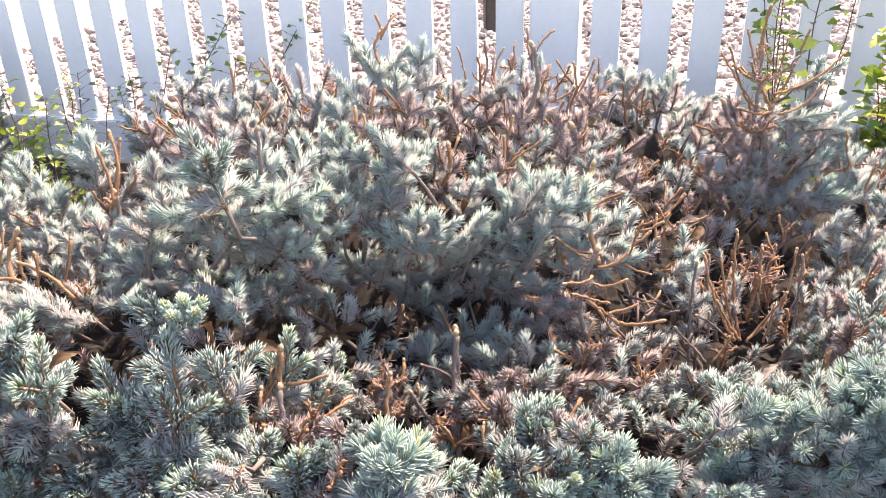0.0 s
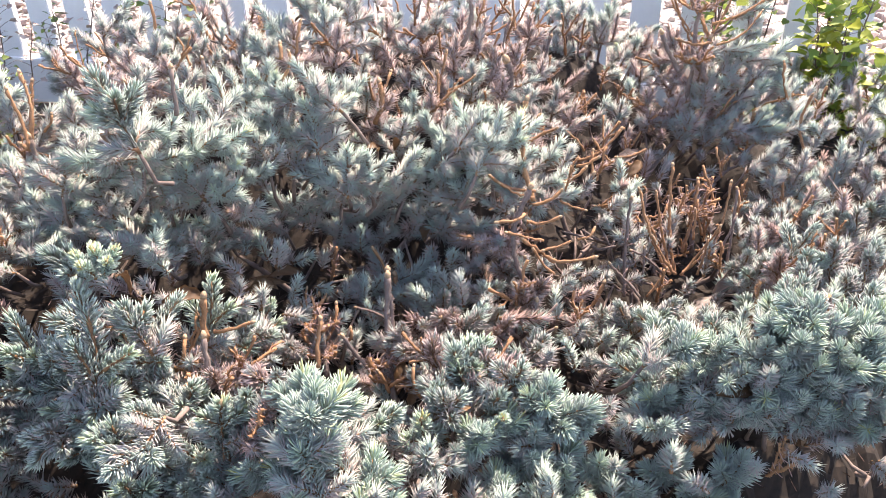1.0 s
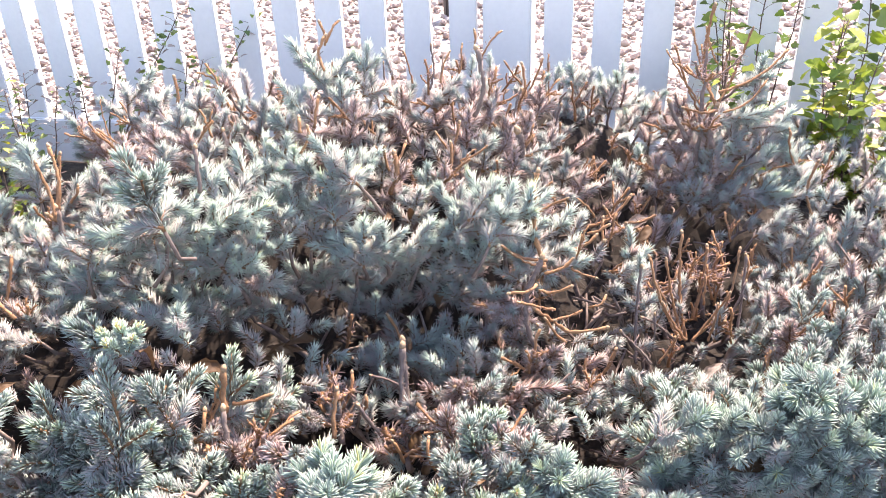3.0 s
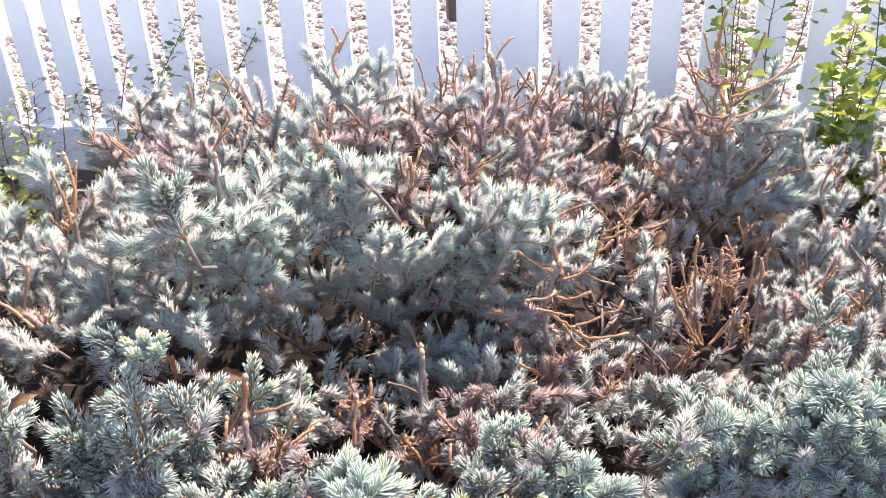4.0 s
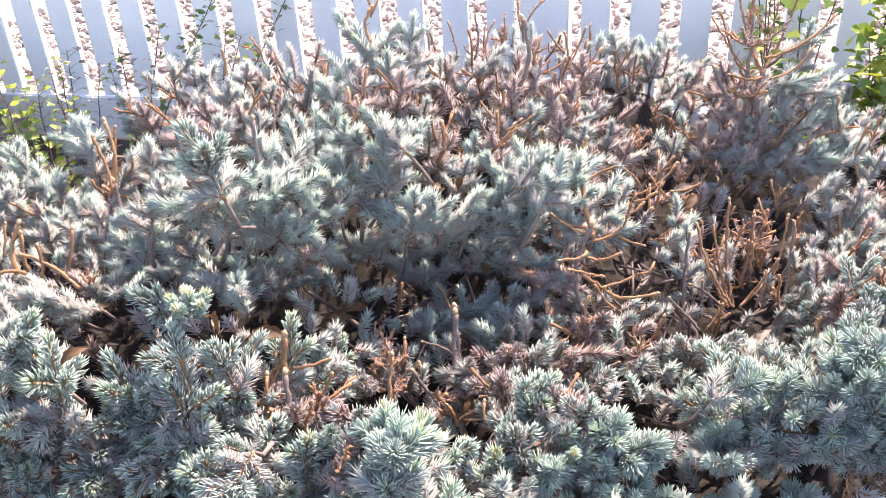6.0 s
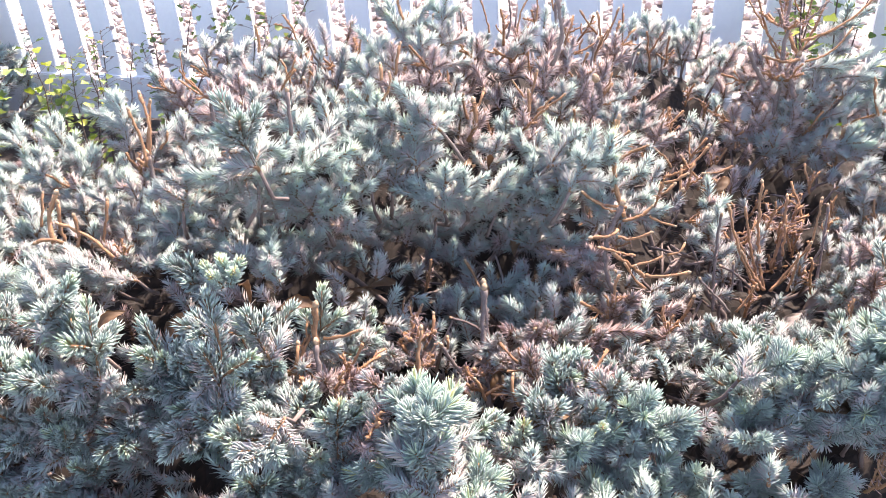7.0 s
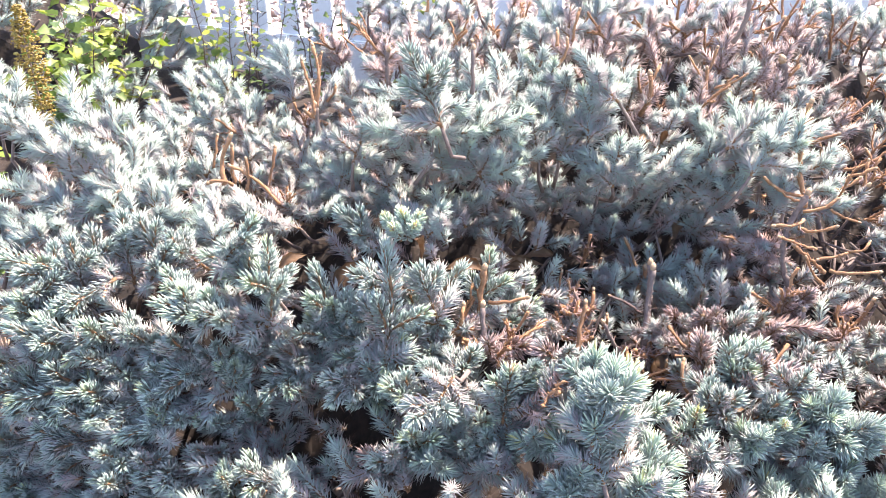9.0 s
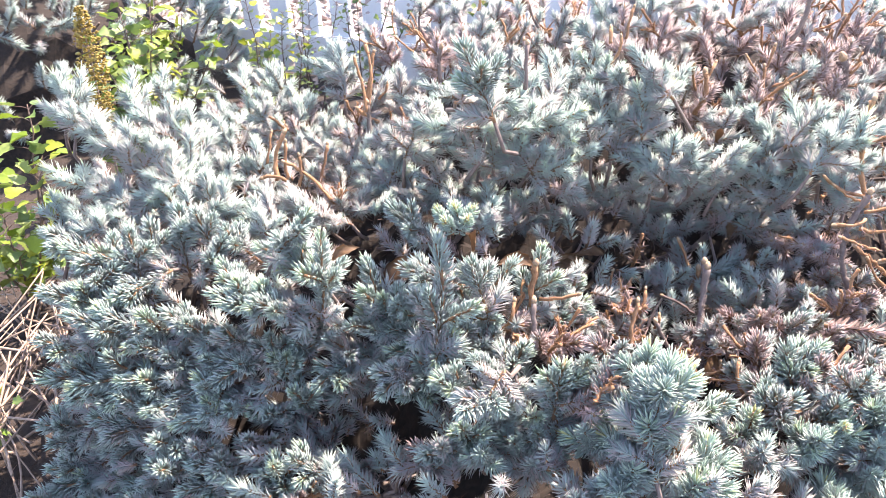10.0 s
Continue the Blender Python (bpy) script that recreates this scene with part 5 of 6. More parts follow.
frond("b", 0.297, 0.610, 0.261, -131, 63, 0.036, 3)
frond("f", 0.345, 0.620, 0.259, -118, 77, 0.036, 3)


# ---- the mass of the crown ----
def fill_crown():
    rng = np.random.default_rng(23)
    nx, ny = 240, 180
    X, Y = np.meshgrid(np.linspace(-1.0, 1.75, nx), np.linspace(0.32, 2.05, ny), indexing="ij")
    H = crown_height(X, Y)
    gx, gy = np.gradient(H, X[:, 0], Y[0])
    weight = np.sqrt(1 + gx ** 2 + gy ** 2).clip(1, 3.0) * (H > 0.10)
    weight = (weight / weight.sum()).ravel()
    placed = []
    cells = {}

    def crowded(p, gap):
        k = tuple(int(c // gap) for c in p)
        for i in (-1, 0, 1):
            for j in (-1, 0, 1):
                for l in (-1, 0, 1):
                    for q in cells.get((k[0] + i, k[1] + j, k[2] + l), ()):
                        if (q[0] - p[0]) ** 2 + (q[1] - p[1]) ** 2 + (q[2] - p[2]) ** 2 < gap * gap:
                            return True
        cells.setdefault(k, []).append(p)
        return False

    for depth, want, gap in ((0.045, 1700, 0.029), (0.095, 600, 0.038)):
        cells.clear()
        done = 0
        for idx in rng.choice(weight.size, want * 3, p=weight):
            i, j = divmod(idx, ny)
            x, y = X[i, j] + rng.normal(0, 0.006), Y[i, j] + rng.normal(0, 0.006)
            z = H[i, j] - depth + rng.normal(0, 0.012)
            if z < 0.05 or crowded((x, y, z), gap):
                continue
            nrm = np.array((-gx[i, j], -gy[i, j], 1.0))
            nrm /= np.linalg.norm(nrm)
            out = np.array((x - 0.3, y - 1.15, 0.0)) * 0.35
            d = nrm * 0.8 + np.array((0, 0, 0.35)) + out + rng.normal(0, 0.42, 3)
            d /= np.linalg.norm(d)
            if d[2] < -0.1:
                d[2] = 0.1
            # dry patches towards the back and right
            dry = 0.55 * math.exp(-((x - 0.85) ** 2 + (y - 1.2) ** 2) / 0.08) + 0.45 * math.exp(-((x - 0.5) ** 2 + (y - 1.5) ** 2) / 0.10) \
                + 0.25 * math.exp(-((x - 0.0) ** 2 + (y - 1.6) ** 2) / 0.06) + 0.22 * math.exp(-((x - 0.5) ** 2 + (y - 1.0) ** 2) / 0.03)
            u = rng.random()
            # inner shoots: old brown and grey needles, tones that also put in shade
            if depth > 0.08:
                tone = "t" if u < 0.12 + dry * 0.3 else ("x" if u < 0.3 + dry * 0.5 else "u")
            else:
                # slopes turned from the sun skip the bright tone: shade put into colour
                tone = "t" if u < dry * 0.42 else ("p" if u < dry else ("x" if u < dry * 1.1 else ("o" if u < dry + 0.2 else ("u" if u > 0.85 else ("b" if u > 0.5 and gy[i, j] < 0.5 else "o")))))
            placed.append((x, y, z, d, tone))
            done += 1
            if done >= want:
                break
    return placed


FILL = fill_crown()
fill_rng = np.random.default_rng(4)
clumps = {}
for fx, fy, fz, fd, ftone in FILL:
    clumps.setdefault((int((fx + 1) // 0.45), int(fy // 0.45)), []).append((fx, fy, fz, fd, ftone))
for members in clumps.values():
    pile = Pile()
    for fx, fy, fz, fd, ftone in members:
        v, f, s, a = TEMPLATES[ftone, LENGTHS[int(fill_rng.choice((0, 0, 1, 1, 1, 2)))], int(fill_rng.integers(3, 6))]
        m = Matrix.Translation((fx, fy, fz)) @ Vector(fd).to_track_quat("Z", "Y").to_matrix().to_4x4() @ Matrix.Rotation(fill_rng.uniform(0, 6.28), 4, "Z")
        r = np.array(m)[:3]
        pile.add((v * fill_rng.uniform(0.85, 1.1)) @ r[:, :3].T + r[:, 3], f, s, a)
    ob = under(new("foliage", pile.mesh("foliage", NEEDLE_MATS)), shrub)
    tagged(ob, "dense silvery blue needles of the spruce crown", kind="stuff")


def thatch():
    """Added light-blocking sheet for brown inner needles and twigs, shade put into its colour."""
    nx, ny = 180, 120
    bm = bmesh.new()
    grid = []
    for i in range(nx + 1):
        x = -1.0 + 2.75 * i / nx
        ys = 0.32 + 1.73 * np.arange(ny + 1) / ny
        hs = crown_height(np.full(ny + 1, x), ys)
        # raised under the back ridges so the added sheet blocks the sun
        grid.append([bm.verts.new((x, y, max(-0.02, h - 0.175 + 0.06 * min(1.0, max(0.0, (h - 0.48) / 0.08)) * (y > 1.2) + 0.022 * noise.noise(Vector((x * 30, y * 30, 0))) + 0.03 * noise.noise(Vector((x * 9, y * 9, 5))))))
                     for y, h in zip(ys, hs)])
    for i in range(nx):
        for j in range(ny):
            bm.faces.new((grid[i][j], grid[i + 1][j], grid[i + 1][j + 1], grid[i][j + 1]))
    part("thatch", bm, CORE_SHADE, shrub, "near-black sheet standing in for the shaded needles and twigs inside the crown")


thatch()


def branches():
    rng = np.random.default_rng(8)
    for root, n in (((0.35, 1.2), 34), ((-0.35, 1.15), 20), ((0.75, 0.85), 20)):
        for k in range(n):
            az = k * 2.39996 + rng.normal(0, 0.2)
            reach = rng.uniform(0.25, 0.75)
            x, y = root[0] + math.cos(az) * reach, root[1] + math.sin(az) * reach * 0.8
            z = float(crown_height(np.array(x), np.array(y))) - 0.05
            if z < 0.12:
                continue
            t = np.linspace(0, 1, 12)
            pts = np.stack([root[0] + (x - root[0]) * t ** 0.8, root[1] + (y - root[1]) * t ** 0.8, -0.02 + z * t ** 1.3], 1)
            pts += rng.normal(0, 0.006, pts.shape)
            pile = Pile()
            pile.add(*tube(pts, np.linspace(rng.uniform(0.009, 0.015), 0.003, 12) * (1 + 0.1 * rng.normal(0, 1, 12)), 7), 0)
            for i in range(3, 12):
                for _ in range(2):
                    d = rng.normal(0, 1, 3)
                    d[2] = abs(d[2])
                    d /= np.linalg.norm(d)
                    ln = rng.uniform(0.03, 0.09)
                    q = [pts[i], pts[i] + d * ln * 0.5 + rng.normal(0, 0.004, 3), pts[i] + d * ln]
                    pile.add(*tube(q, (0.003, 0.0025, 0.0018), 5), 0)
            under(new("branch", pile.mesh("branch", (GREYBARK,))), shrub)


branches()


# ---- fence ----
def board(s0, s1, o0, o1, z0, z1, edge=0.004):
    bm = bmesh.new()
    bmesh.ops.create_cube(bm, size=1.0)
    for v in bm.verts:
        s = s0 + (s1 - s0) * (v.co.x + 0.5)
        o = o0 + (o1 - o0) * (v.co.y + 0.5)
        v.co = by_fence(s, o, z0 + (z1 - z0) * (v.co.z + 0.5))
    bmesh.ops.bevel(bm, geom=bm.edges[:], offset=edge, segments=2, affect="EDGES")
    return bm


fence = tagged(new("fence"), "white painted board fence in shade on this side, sunlit behind", "fence", kind="structure")
fence.location = FENCE
PITCH, FACE = 0.1415, 0.083
for k in range(-14, 26):
    right = 0.686 + PITCH * k
    if right < -1.4:
        continue
    if k >= 2:
        right = 1.112 + PITCH * (k - 2)
    part("picket", board(right - FACE, right, 0.0, 0.028, 0.13, 0.92, 0.003), PAINT, fence)
part("post", board(0.850, 0.994, -0.02, 0.10, -0.05, 1.02, 0.006), PAINT, fence)
for z0, z1 in ((0.030, 0.188), (0.76, 0.88)):
    for s0, s1 in ((-1.45, 0.848), (0.996, 3.4)):
        part("rail", board(s0, s1, -0.018 if z0 < 0.5 else 0.03, 0.046 if z0 < 0.5 else 0.075, z0, z1), PAINT, fence)


# ---- gravel beyond the fence ----
def stone_arrays(rng):
    bm = bmesh.new()
    bmesh.ops.create_icosphere(bm, subdivisions=1, radius=1.0)
    sx, sy, sz = rng.uniform(0.8, 1.3), rng.uniform(0.7, 1.0), rng.uniform(0.45, 0.8)
    v = np.array([tuple(w.co) for w in bm.verts]) * (1 + rng.normal(0, 0.16, len(bm.verts)))[:, None] * (sx, sy, sz)
    f = np.array([[w.index for w in q.verts] for q in bm.faces])
    bm.free()
    return v, f


stone_rng = np.random.default_rng(3)
STONES = [stone_arrays(stone_rng) for _ in range(10)]
STONE_MESHES = [mesh_from("stone", v, f, (STONE,)) for v, f in STONES]
gravel_bed = stand("gravel_bed", 0.8, 4.2, -0.06, "bed of sunlit pale pinkish crushed stones beyond the fence", "gravel", kind="structure")
pile = Pile()
singles = 0
for k in range(12500):
    s, o = stone_rng.uniform(-2.8, 4.6), 0.25 + 6.5 * stone_rng.random() ** 1.15
    r = stone_rng.uniform(0.013, 0.030) * (1 + 0.05 * o)
    p = by_fence(s, o, -0.055 + stone_rng.uniform(0, 0.028))
    turn = Euler((stone_rng.normal(0, 0.35), stone_rng.normal(0, 0.35), stone_rng.uniform(0, 6.28)))
    i = int(stone_rng.integers(10))
    if singles < 300 and 0.8 < o < 1.7 and -0.9 < s < 1.6:
        ob = under(new("stone", STONE_MESHES[i]), gravel_bed)
        ob.matrix_basis = Matrix.LocRotScale(p, turn, (r, r, r))
        singles += 1
    else:
        v, f = STONES[i]
        pile.add(v * r @ np.array(turn.to_matrix()).T + np.array(p), f)
tagged(under(new("stones", pile.mesh("stones", (STONE,), False)), gravel_bed), "many pale pinkish crushed stones", kind="stuff")

part_post = (stand("utility_post", 1.45, 5.3, -0.06, "dark brown metal post standing in the gravel", "post"))
bm = bmesh.new()
bmesh.ops.create_cube(bm, size=1.0)
for v in bm.verts:
    v.co = Vector((1.45 + v.co.x * 0.075, 5.3 + v.co.y * 0.075, 0.25 + v.co.z * 0.66))
bmesh.ops.bevel(bm, geom=bm.edges[:], offset=0.006, segments=2, affect="EDGES")
part("post_body", bm, DARKMETAL, part_post)
bm = bmesh.new()
bmesh.ops.create_cube(bm, size=1.0)
for v in bm.verts:
    v.co = Vector((1.45 + v.co.x * 0.10, 5.3 + v.co.y * 0.10, 0.59 + v.co.z * 0.03))
bmesh.ops.bevel(bm, geom=bm.edges[:], offset=0.006, segments=2, affect="EDGES")
part("post_cap", bm, DARKMETAL, part_post)


# ---- broad-leaved plants ----
def lobed_leaf(lobes, cup):
    """A flat leaf with lobes along +x, folded at the midrib."""
    n = 24
    v = [(0.42, 0, 0), (0, 0, 0.02)]
    for k in range(n - 1):
        a = math.pi - 2 * math.pi * (k + 1) / n
        r = 0.46 * (0.80 + 0.17 * math.cos(lobes * a) + 0.05 * math.cos(3 * lobes * a))
        x, y = 0.45 + r * math.cos(a) * 1.15, r * math.sin(a)
        v.append((x, y, cup * abs(y) - 0.25 * (x - 0.4) ** 2 + 0.02 * math.sin(9 * a)))
    f = [(0, 1 + k, 1 + (k + 1) % n) for k in range(n)]
    return np.array(v), np.array(f)


LEAF_SHAPES = [lobed_leaf(3, 0.35), lobed_leaf(3, 0.15), lobed_leaf(5, 0.5)]
LEAF_MESHES = {}


def leaf_mesh(mat, k):
    if (mat.name, k) not in LEAF_MESHES:
        v, f = LEAF_SHAPES[k]
        LEAF_MESHES[mat.name, k] = mesh_from("leaf", v, f, (mat,), smooth=True)
    return LEAF_MESHES[mat.name, k]


def leafy_plant(name, label, x, y, z, stems, mats, size, seed, category="shrub"):
    """stems: heading, rise, length, leaves."""
    rng = np.random.default_rng(seed)
    plant = stand(name, x, y, z, label, category)
    for heading, rise, length, leaves in stems:
        h, r = radians(heading), radians(rise)
        d = np.array((math.cos(h) * math.cos(r), math.sin(h) * math.cos(r), math.sin(r)))
        t = np.linspace(0, 1, 9)
        start = np.array((x, y, z)) + np.array((*rng.normal(0, 0.03, 2), 0))
        pts = start + d[None] * (length * t)[:, None] + np.array((*rng.normal(0, 0.06, 2), 0.03))[None] * (length * t ** 2)[:, None]
        pts += rng.normal(0, 0.003, pts.shape)
        pile = Pile()
        pile.add(*tube(pts, np.linspace(0.0032, 0.0012, 9), 6))
        spots = []
        for k in range(leaves):
            s = 0.18 + 0.82 * (k + rng.random()) / leaves
            p = np.array([np.interp(s, t, pts[:, j]) for j in range(3)])
            az = k * 2.4 + rng.normal(0, 0.4)
            q = p + np.array((math.cos(az), math.sin(az), 0.5)) * rng.uniform(0.008, 0.035)
            pile.add(*tube([p, (p + q) / 2 + (0, 0, 0.002), q], (0.0009, 0.0007, 0.0006), 4))
            spots.append((q, az))
        stem = under(new("stem", pile.mesh("stem", (TWIG,))), plant)
        for q, az in spots:
            leaf = under(new("leaf", leaf_mesh(mats[int(rng.integers(len(mats)))], int(rng.integers(3)))), plant)
            sz = size * rng.uniform(0.55, 1.2)
            leaf.matrix_basis = Matrix.LocRotScale(Vector(q), Euler((rng.normal(0, 0.5), rng.normal(-0.1, 0.45), az)), (sz, sz, sz))
    return plant


leafy_plant("currant_bush", "leafy bush with bright lime-green lobed leaves beside the fence", 1.42, 1.52, 0.0,
            [(100, 80, 0.62, 60), (60, 76, 0.72, 60), (150, 84, 0.52, 50), (200, 80, 0.46, 44), (20, 70, 0.60, 50), (260, 78, 0.44, 40), (300, 70, 0.5, 46),
             (110, 80, 0.62, 46), (240, 76, 0.46, 36), (180, 86, 0.50, 46)], (LIME, LIME, LIME, GREEN), 0.046, 31)
leafy_plant("currant_bush", "slender bush with dark green leaves in front of the fence", 1.36, 1.86, 0.0,
            [(150, 80, 0.68, 36), (190, 76, 0.70, 40), (100, 82, 0.75, 30), (215, 68, 0.66, 34), (60, 78, 0.75, 30), (20, 74, 0.72, 30)], (GREEN, GREEN, GREEN, LIME), 0.040, 32)
leafy_plant("currant_bush", "small yellow-green bush at the foot of the fence", -0.67, 2.37, 0.0,
            [(95, 84, 0.42, 44), (40, 80, 0.34, 36), (150, 82, 0.32, 34), (250, 78, 0.26, 30), (120, 86, 0.47, 40), (70, 82, 0.38, 36)], (LIME, GREEN, GREEN), 0.029, 33)
leafy_plant("currant_sapling", "thin arching twig with small green leaves before the fence", -0.46, 2.56, 0.0,
            [(25, 64, 0.62, 90), (60, 78, 0.42, 46), (120, 80, 0.38, 40), (40, 72, 0.5, 40)], (GREEN, GREEN, GREYLEAF), 0.027, 34, "sapling")
leafy_plant("currant_sapling", "thin arching twig with few green leaves before the fence", -0.22, 2.54, 0.0,
            [(14, 58, 0.78, 64), (35, 66, 0.46, 44), (70, 80, 0.44, 36)], (GREEN, GREEN, GREYLEAF), 0.027, 35, "sapling")
leafy_plant("currant_sapling", "thin reddish twig with tiny leaves before the fence", -0.62, 2.56, 0.0,
            [(60, 74, 0.44, 40), (100, 84, 0.42, 36), (20, 70, 0.42, 36), (150, 80, 0.4, 30)], (GREEN, GREYLEAF), 0.022, 36, "sapling")
leafy_plant("currant_bush", "sunlit bush with yellow-green lobed leaves behind the spruce", -1.02, 2.05, 0.0,
            [(80, 80, 0.50, 40), (20, 70, 0.46, 38), (140, 70, 0.46, 38), (200, 66, 0.40, 34), (320, 66, 0.40, 34), (260, 74, 0.40, 34), (50, 76, 0.52, 36), (110, 62, 0.5, 34)],
            (GREEN, GREEN, GREEN, LIME), 0.046, 37)
leafy_plant("currant_bush", "bushy green shrub before the end of the fence", -1.15, 2.62, 0.0,
            [(80, 80, 0.40, 36), (20, 70, 0.40, 34), (140, 70, 0.40, 34), (200, 66, 0.36, 30), (320, 66, 0.36, 30), (260, 74, 0.36, 30)], (LIME, GREEN), 0.045, 39)
leafy_plant("currant_bush", "low bush with green and yellow leaves beside the spruce", -1.10, 1.50, 0.0,
            [(80, 80, 0.44, 34), (20, 70, 0.38, 30), (140, 70, 0.38, 30), (250, 66, 0.32, 26), (300, 60, 0.28, 24), (200, 76, 0.4, 26)], (GREEN, LIME), 0.046, 38)
leafy_plant("ground_cover", "low green leaves growing among dry straw", -0.98, 1.00, 0.0,
            [(80, 60, 0.16, 16), (20, 50, 0.14, 14), (200, 50, 0.16, 14), (290, 45, 0.16, 14)], (GREEN, LIME), 0.028, 40, "weed")


def seed_head(x, y, z, height, lean):
    plant = stand("goldenrod", x, y, z, "dry golden-brown seed head on an upright stem", "weed")
    rng = np.random.default_rng(41)
    t = np.linspace(0, 1, 8)
    pts = np.stack([x + lean * t ** 2, y + 0 * t, z + height * t], 1)
    under(new("stem", (lambda p: (p.add(*tube(pts, np.linspace(0.003, 0.0015, 8), 6)), p.mesh("stem", (STRAW,)))[1])(Pile())), plant)
    pile = Pile()
    for k in range(900):
        s = rng.uniform(0.55, 1.0)
        p = np.array([np.interp(s, t, pts[:, j]) for j in range(3)])
        r = 0.034 * math.sin(math.pi * min(1, (s - 0.51) / 0.51)) ** 0.7 * rng.random() ** 0.5
        a = rng.uniform(0, 6.283)
        p = p + np.array((math.cos(a) * r, math.sin(a) * r, 0))
        v, f = STONES[int(rng.integers(10))]
        pile.add(v * rng.uniform(0.0024, 0.0044) + p, f)
    tagged(under(new("seed_cluster", pile.mesh("seed_cluster", (GOLD,))), plant), "crowded golden seeds", kind="stuff")


seed_head(-0.945, 1.72, 0.0, 0.62, 0.02)


# ---- dry leaves and litter ----
def dry_leaf(x, y, z, heading=0, tilt=20, roll=0, size=0.065, mat=None, curl=0.5):
    """A brittle leaf: rolled edges, a bent midrib, ripples and a stalk."""
    rng = random.Random(int(abs(x * 977 + y * 613) * 1000))
    size *= 0.8
    nx, ny = 13, 9
    p1, p2, twist, bow = rng.uniform(0, 6), rng.uniform(0, 6), rng.uniform(-1.0, 1.0), rng.uniform(0.3, 1.0)
    bm = bmesh.new()
    grid = []
    for i in range(nx):
        u = i / (nx - 1)
        half = 0.25 * math.sin(math.pi * min(1, u * 0.97 + 0.03)) ** 0.7 * (1.2 - 0.5 * u) * (1 + 0.12 * math.sin(u * 23 + p1)) + 0.01
        row = []
        for j in range(ny):
            w = (j / (ny - 1) - 0.5) * 2
            roll_a = curl * 2.4 * w * (0.7 + 0.3 * math.sin(4 * u + p2))
            rad = half / max(0.2, curl * 2.4)
            yy, zz = rad * math.sin(roll_a), rad * (1 - math.cos(roll_a))
            zz += 0.018 * math.sin(17 * u + 5 * w + p1) + 0.012 * math.sin(31 * u - 7 * w + p2)
            ca, sa = math.cos(twist * (u - 0.5)), math.sin(twist * (u - 0.5))
            row.append(bm.verts.new((size * (u - 0.5), size * (yy * ca - zz * sa), size * (yy * sa + zz * ca - bow * (u - 0.5) ** 2))))
        grid.append(row)
    for i in range(nx - 1):
        for j in range(ny - 1):
            bm.faces.new((grid[i][j], grid[i + 1][j], grid[i + 1][j + 1], grid[i][j + 1])).smooth = True
    bmesh.ops.solidify(bm, geom=bm.faces[:], thickness=0.0005)
    me = bpy.data.meshes.new("dry_leaf")
    bm.to_mesh(me)
    bm.free()
    me.materials.append(mat or DRYLEAF)
    ob = new("dry_leaf", me)
    ob.matrix_basis = pose(x, y, z, roll, tilt, heading)
    return tagged(ob, "curled weathered grey-brown dead leaf caught in the spruce" if mat else "curled tan dead leaf caught in the spruce", "leaf", "fallen leaves")


dry_leaf(-0.056, 0.885, 0.450, 20, 15, 30, 0.07)
dry_leaf(0.046, 1.066, 0.335, 10, 5, 20, 0.08)
dry_leaf(0.020, 1.033, 0.353, 150, 20, -20, 0.06)
dry_leaf(-0.210, 0.902, 0.438, 40, -25, 30, 0.085)
dry_leaf(-0.320, 1.163, 0.374, 0, 0, 30, 0.07)
dry_leaf(-0.115, 0.864, 0.502, 80, 60, 0, 0.06)
dry_leaf(0.329, 1.119, 0.280, 60, 40, 20, 0.05)
dry_leaf(0.353, 1.114, 0.302, 130, 30, 40, 0.06)
dry_leaf(0.312, 1.144, 0.340, 90, 60, 10, 0.07)
dry_leaf(0.544, 0.962, 0.270, 100, -70, 10, 0.075, GREYLEAF, 0.6)
dry_leaf(0.518, 0.961, 0.262, 60, -60, 20, 0.05, GREYLEAF, 0.6)
dry_leaf(0.696, 0.910, 0.266, 15, -15, 30, 0.085, GREYLEAF, 0.9)
dry_leaf(0.767, 0.942, 0.285, 30, -20, 40, 0.09, GREYLEAF, 0.8)
dry_leaf(0.530, 0.662, 0.317, 60, 30, 30, 0.06)
dry_leaf(0.556, 0.611, 0.369, 0, 15, 30, 0.07)
dry_leaf(0.198, 0.849, 0.292, 70, -50, 20, 0.07)
dry_leaf(0.232, 0.693, 0.356, 5, 5, 35, 0.062)
dry_leaf(0.624, 0.604, 0.290, -40, 20, 35, 0.075)
dry_leaf(-0.128, 0.742, 0.141, 40, -30, 20, 0.08)
dry_leaf(-0.066, 0.721, 0.173, 0, 10, 20, 0.075)
dry_leaf(-0.225, 0.765, 0.149, 70, -50, 10, 0.08)
dry_leaf(0.230, 1.109, 0.517, 50, 30, 30, 0.045)
dry_leaf(0.269, 1.140, 0.507, 90, 60, 30, 0.045)
dry_leaf(0.718, 1.223, 0.383, 20, -10, 20, 0.085, GREYLEAF)
dry_leaf(0.708, 1.180, 0.378, 30, -20, 40, 0.08)
dry_leaf(-0.264, 0.810, 0.520, 30, -10, 30, 0.045)
dry_leaf(0.071, 1.078, 0.343, 20, 10, 25, 0.070)
dry_leaf(0.037, 1.067, 0.339, -30, 15, 25, 0.060)
dry_leaf(0.317, 1.115, 0.280, 60, -40, 25, 0.055)
dry_leaf(0.350, 1.110, 0.285, 120, -30, 25, 0.050)
dry_leaf(0.351, 1.053, 0.301, 100, -50, 25, 0.055)
dry_leaf(0.208, 0.808, 0.294, 40, -50, 25, 0.050)

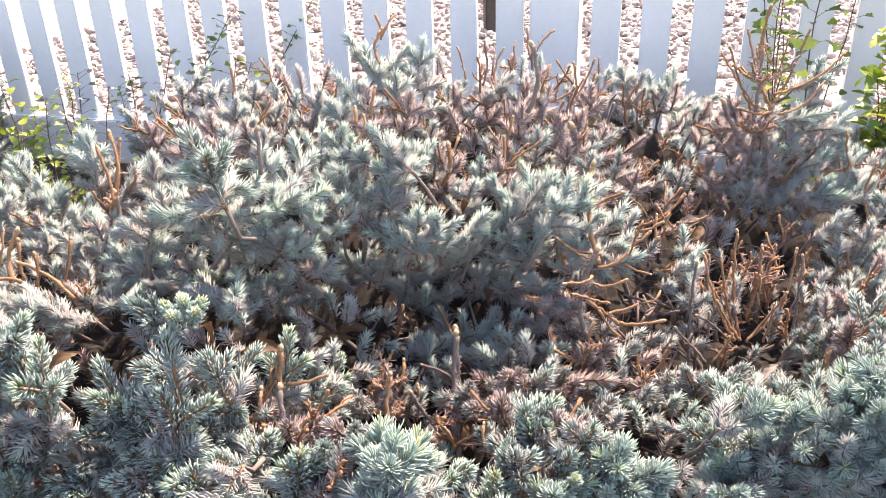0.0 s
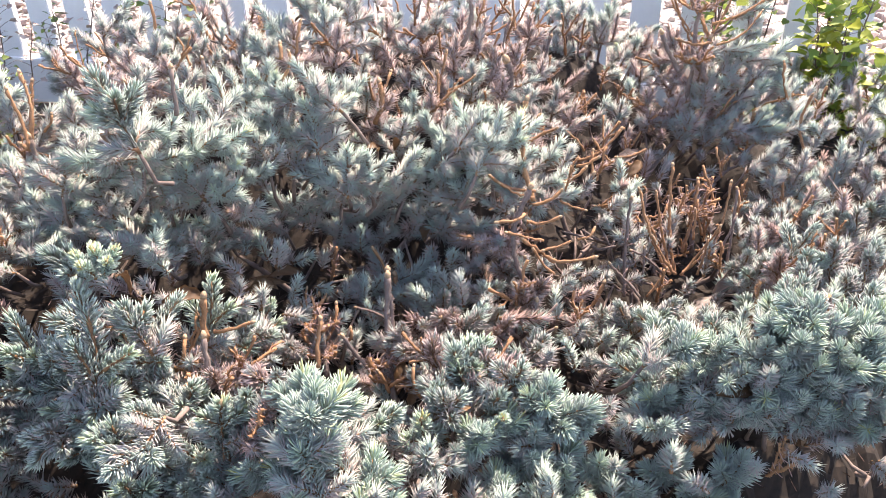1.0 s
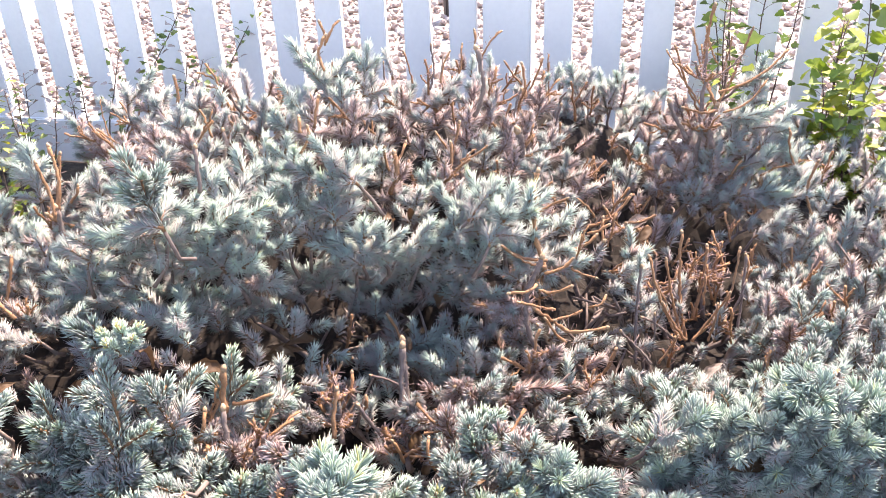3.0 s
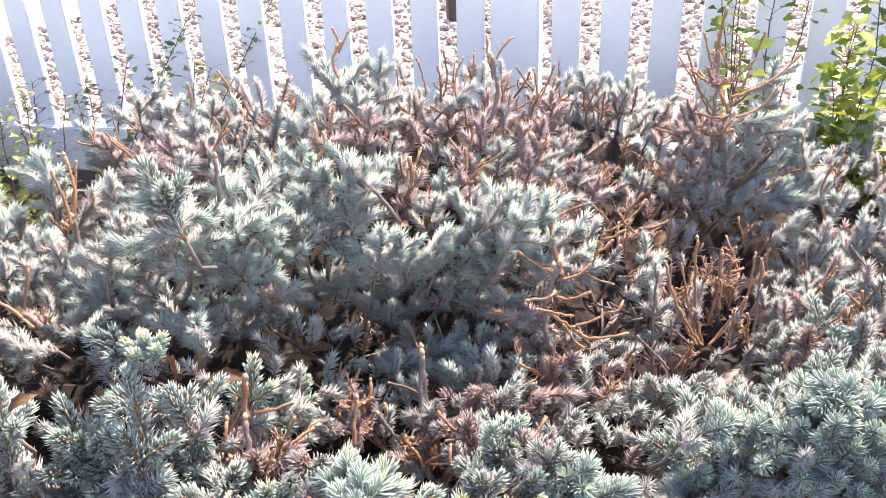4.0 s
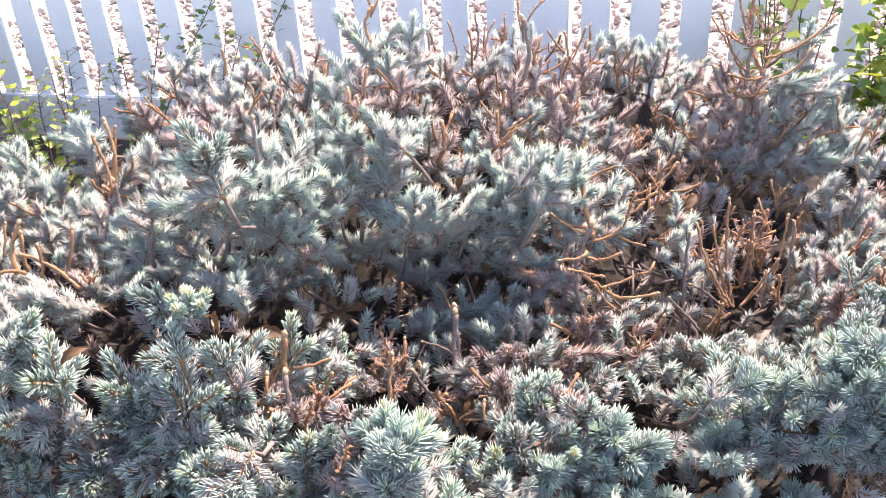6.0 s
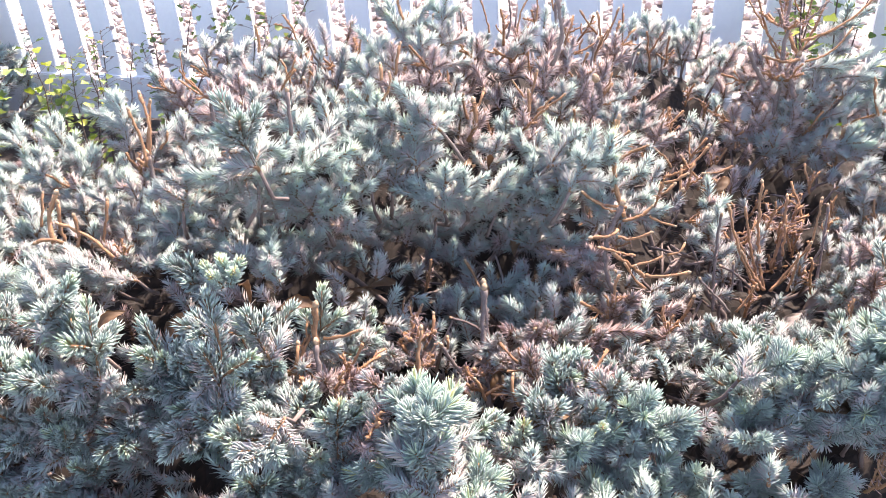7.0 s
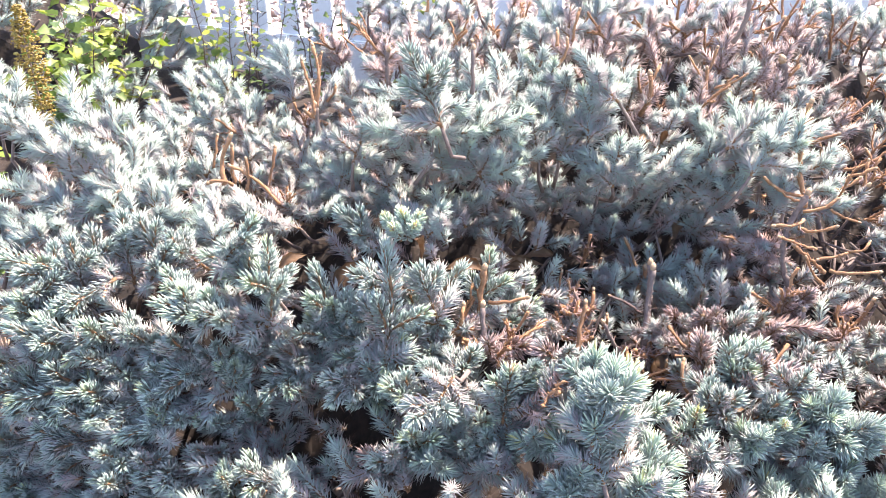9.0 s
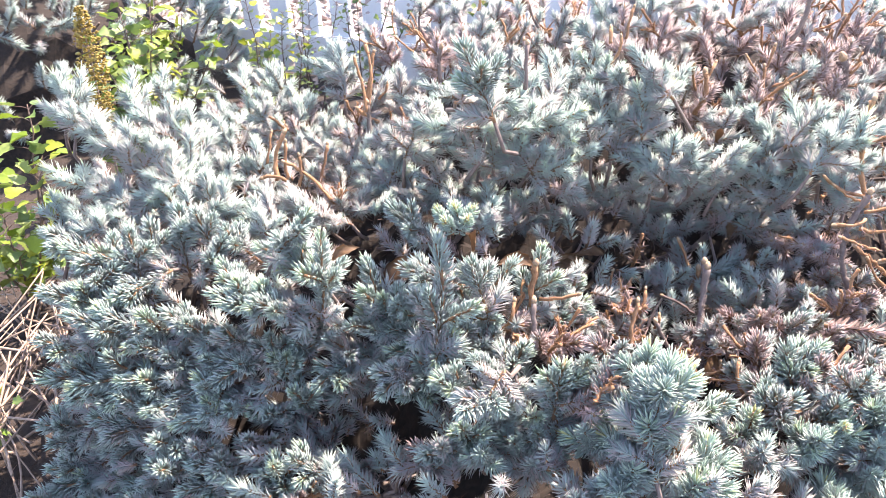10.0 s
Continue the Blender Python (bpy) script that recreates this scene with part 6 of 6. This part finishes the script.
straw_rng = np.random.default_rng(9)
straw_heap = stand("straw_heap", -1.0, 1.2, 0.0, "heap of pale dry grass stalks on the soil beside the spruce", "straw")
for k in range(150):
    a, r = straw_rng.uniform(0, 6.283), 0.45 * straw_rng.random() ** 0.6
    p = np.array((-1.03 + r * math.cos(a) * 0.7, 1.15 + r * math.sin(a), straw_rng.uniform(0.01, 0.09)))
    h, e, ln = straw_rng.normal(1.9, 0.5), straw_rng.normal(0.15, 0.25), straw_rng.uniform(0.12, 0.34)
    d = np.array((math.cos(h) * math.cos(e), math.sin(h) * math.cos(e), math.sin(e)))
    t = np.linspace(-0.5, 0.5, 6)
    pts = p + d[None] * (ln * t)[:, None] + np.array((*straw_rng.normal(0, 0.03, 2), 0))[None] * (t ** 2)[:, None]
    pts[:, 2] = np.maximum(pts[:, 2], 0.006)
    w = straw_rng.uniform(0.0012, 0.0032)
    pile = Pile()
    pile.add(*tube(pts, np.full(6, w) * np.linspace(1.1, 0.7, 6), 5))
    under(new("stalk", pile.mesh("stalk", (STRAW,))), straw_heap)

litter_rng = np.random.default_rng(19)
n = 18000
base = np.stack([litter_rng.uniform(-1.3, 1.8, n), litter_rng.uniform(0.2, 2.5, n), litter_rng.uniform(0.008, 0.022, n)], 1)
base[:, 2] += np.maximum(0.0, crown_height(base[:, 0], base[:, 1]) - 0.175)
az = litter_rng.uniform(0, 6.283, n)
pile = Pile()
pile.add(*spindles(base, np.stack([np.cos(az), np.sin(az), litter_rng.normal(0, 0.15, n)], 1), np.zeros((n, 3)), litter_rng.uniform(0.010, 0.022, n), np.full(n, 0.0018), 2), 0, np.repeat(litter_rng.uniform(-0.05, 0.05, n), 4))
tagged(new("needle_litter", pile.mesh("needle_litter", (NEEDLE,))), "brown fallen spruce needles on the soil", "litter", kind="stuff")


# ---- the second spruce beyond the fence's end ----
BX, BY = -1.72, 2.92
back_spruce = stand("blue_spruce", BX, BY, 0.0, "another blue-green spruce shrub standing beyond the fence's end", "spruce")
back_rng = np.random.default_rng(77)
pile = Pile()
for k in range(560):
    u, az = back_rng.random() ** 0.6, back_rng.uniform(0, 6.283)
    r = 0.72 * math.sin(u * 1.5)
    p = np.array((BX + r * math.cos(az), BY + r * math.sin(az), 0.56 * math.cos(u * 1.42) + back_rng.normal(0, 0.04)))
    d = Vector((math.cos(az) * u, math.sin(az) * u, 0.6)) + Vector(back_rng.normal(0, 0.35, 3))
    v, f, s, a = TEMPLATES["b" if back_rng.random() < 0.7 else "o", LENGTHS[int(back_rng.integers(1, 4))], int(back_rng.integers(3, 6))]
    m = np.array(d.normalized().to_track_quat("Z", "Y").to_matrix())
    pile.add(v * 1.5 @ m.T + p, f, s, a)
tagged(under(new("foliage", pile.mesh("foliage", NEEDLE_MATS)), back_spruce), "dense blue-green needles", kind="stuff")
# added dark dome in the crown: blocks light and carries the inner shade
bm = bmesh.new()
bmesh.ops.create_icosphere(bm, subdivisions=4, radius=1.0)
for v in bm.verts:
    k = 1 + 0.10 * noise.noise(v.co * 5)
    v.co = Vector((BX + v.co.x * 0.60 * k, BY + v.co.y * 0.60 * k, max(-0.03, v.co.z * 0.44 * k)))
part("thatch", bm, CORE_SHADE, back_spruce, "near-black dome standing in for the shaded inside of the crown")
for k in range(14):
    az = k * 2.4
    pts = [(BX, BY, -0.05), (BX + 0.25 * math.cos(az), BY + 0.25 * math.sin(az), 0.2), (BX + 0.48 * math.cos(az), BY + 0.48 * math.sin(az), 0.36)]
    pile = Pile()
    pile.add(*tube(pts, (0.014, 0.009, 0.004), 7))
    under(new("branch", pile.mesh("branch", (GREYBARK,))), back_spruce)
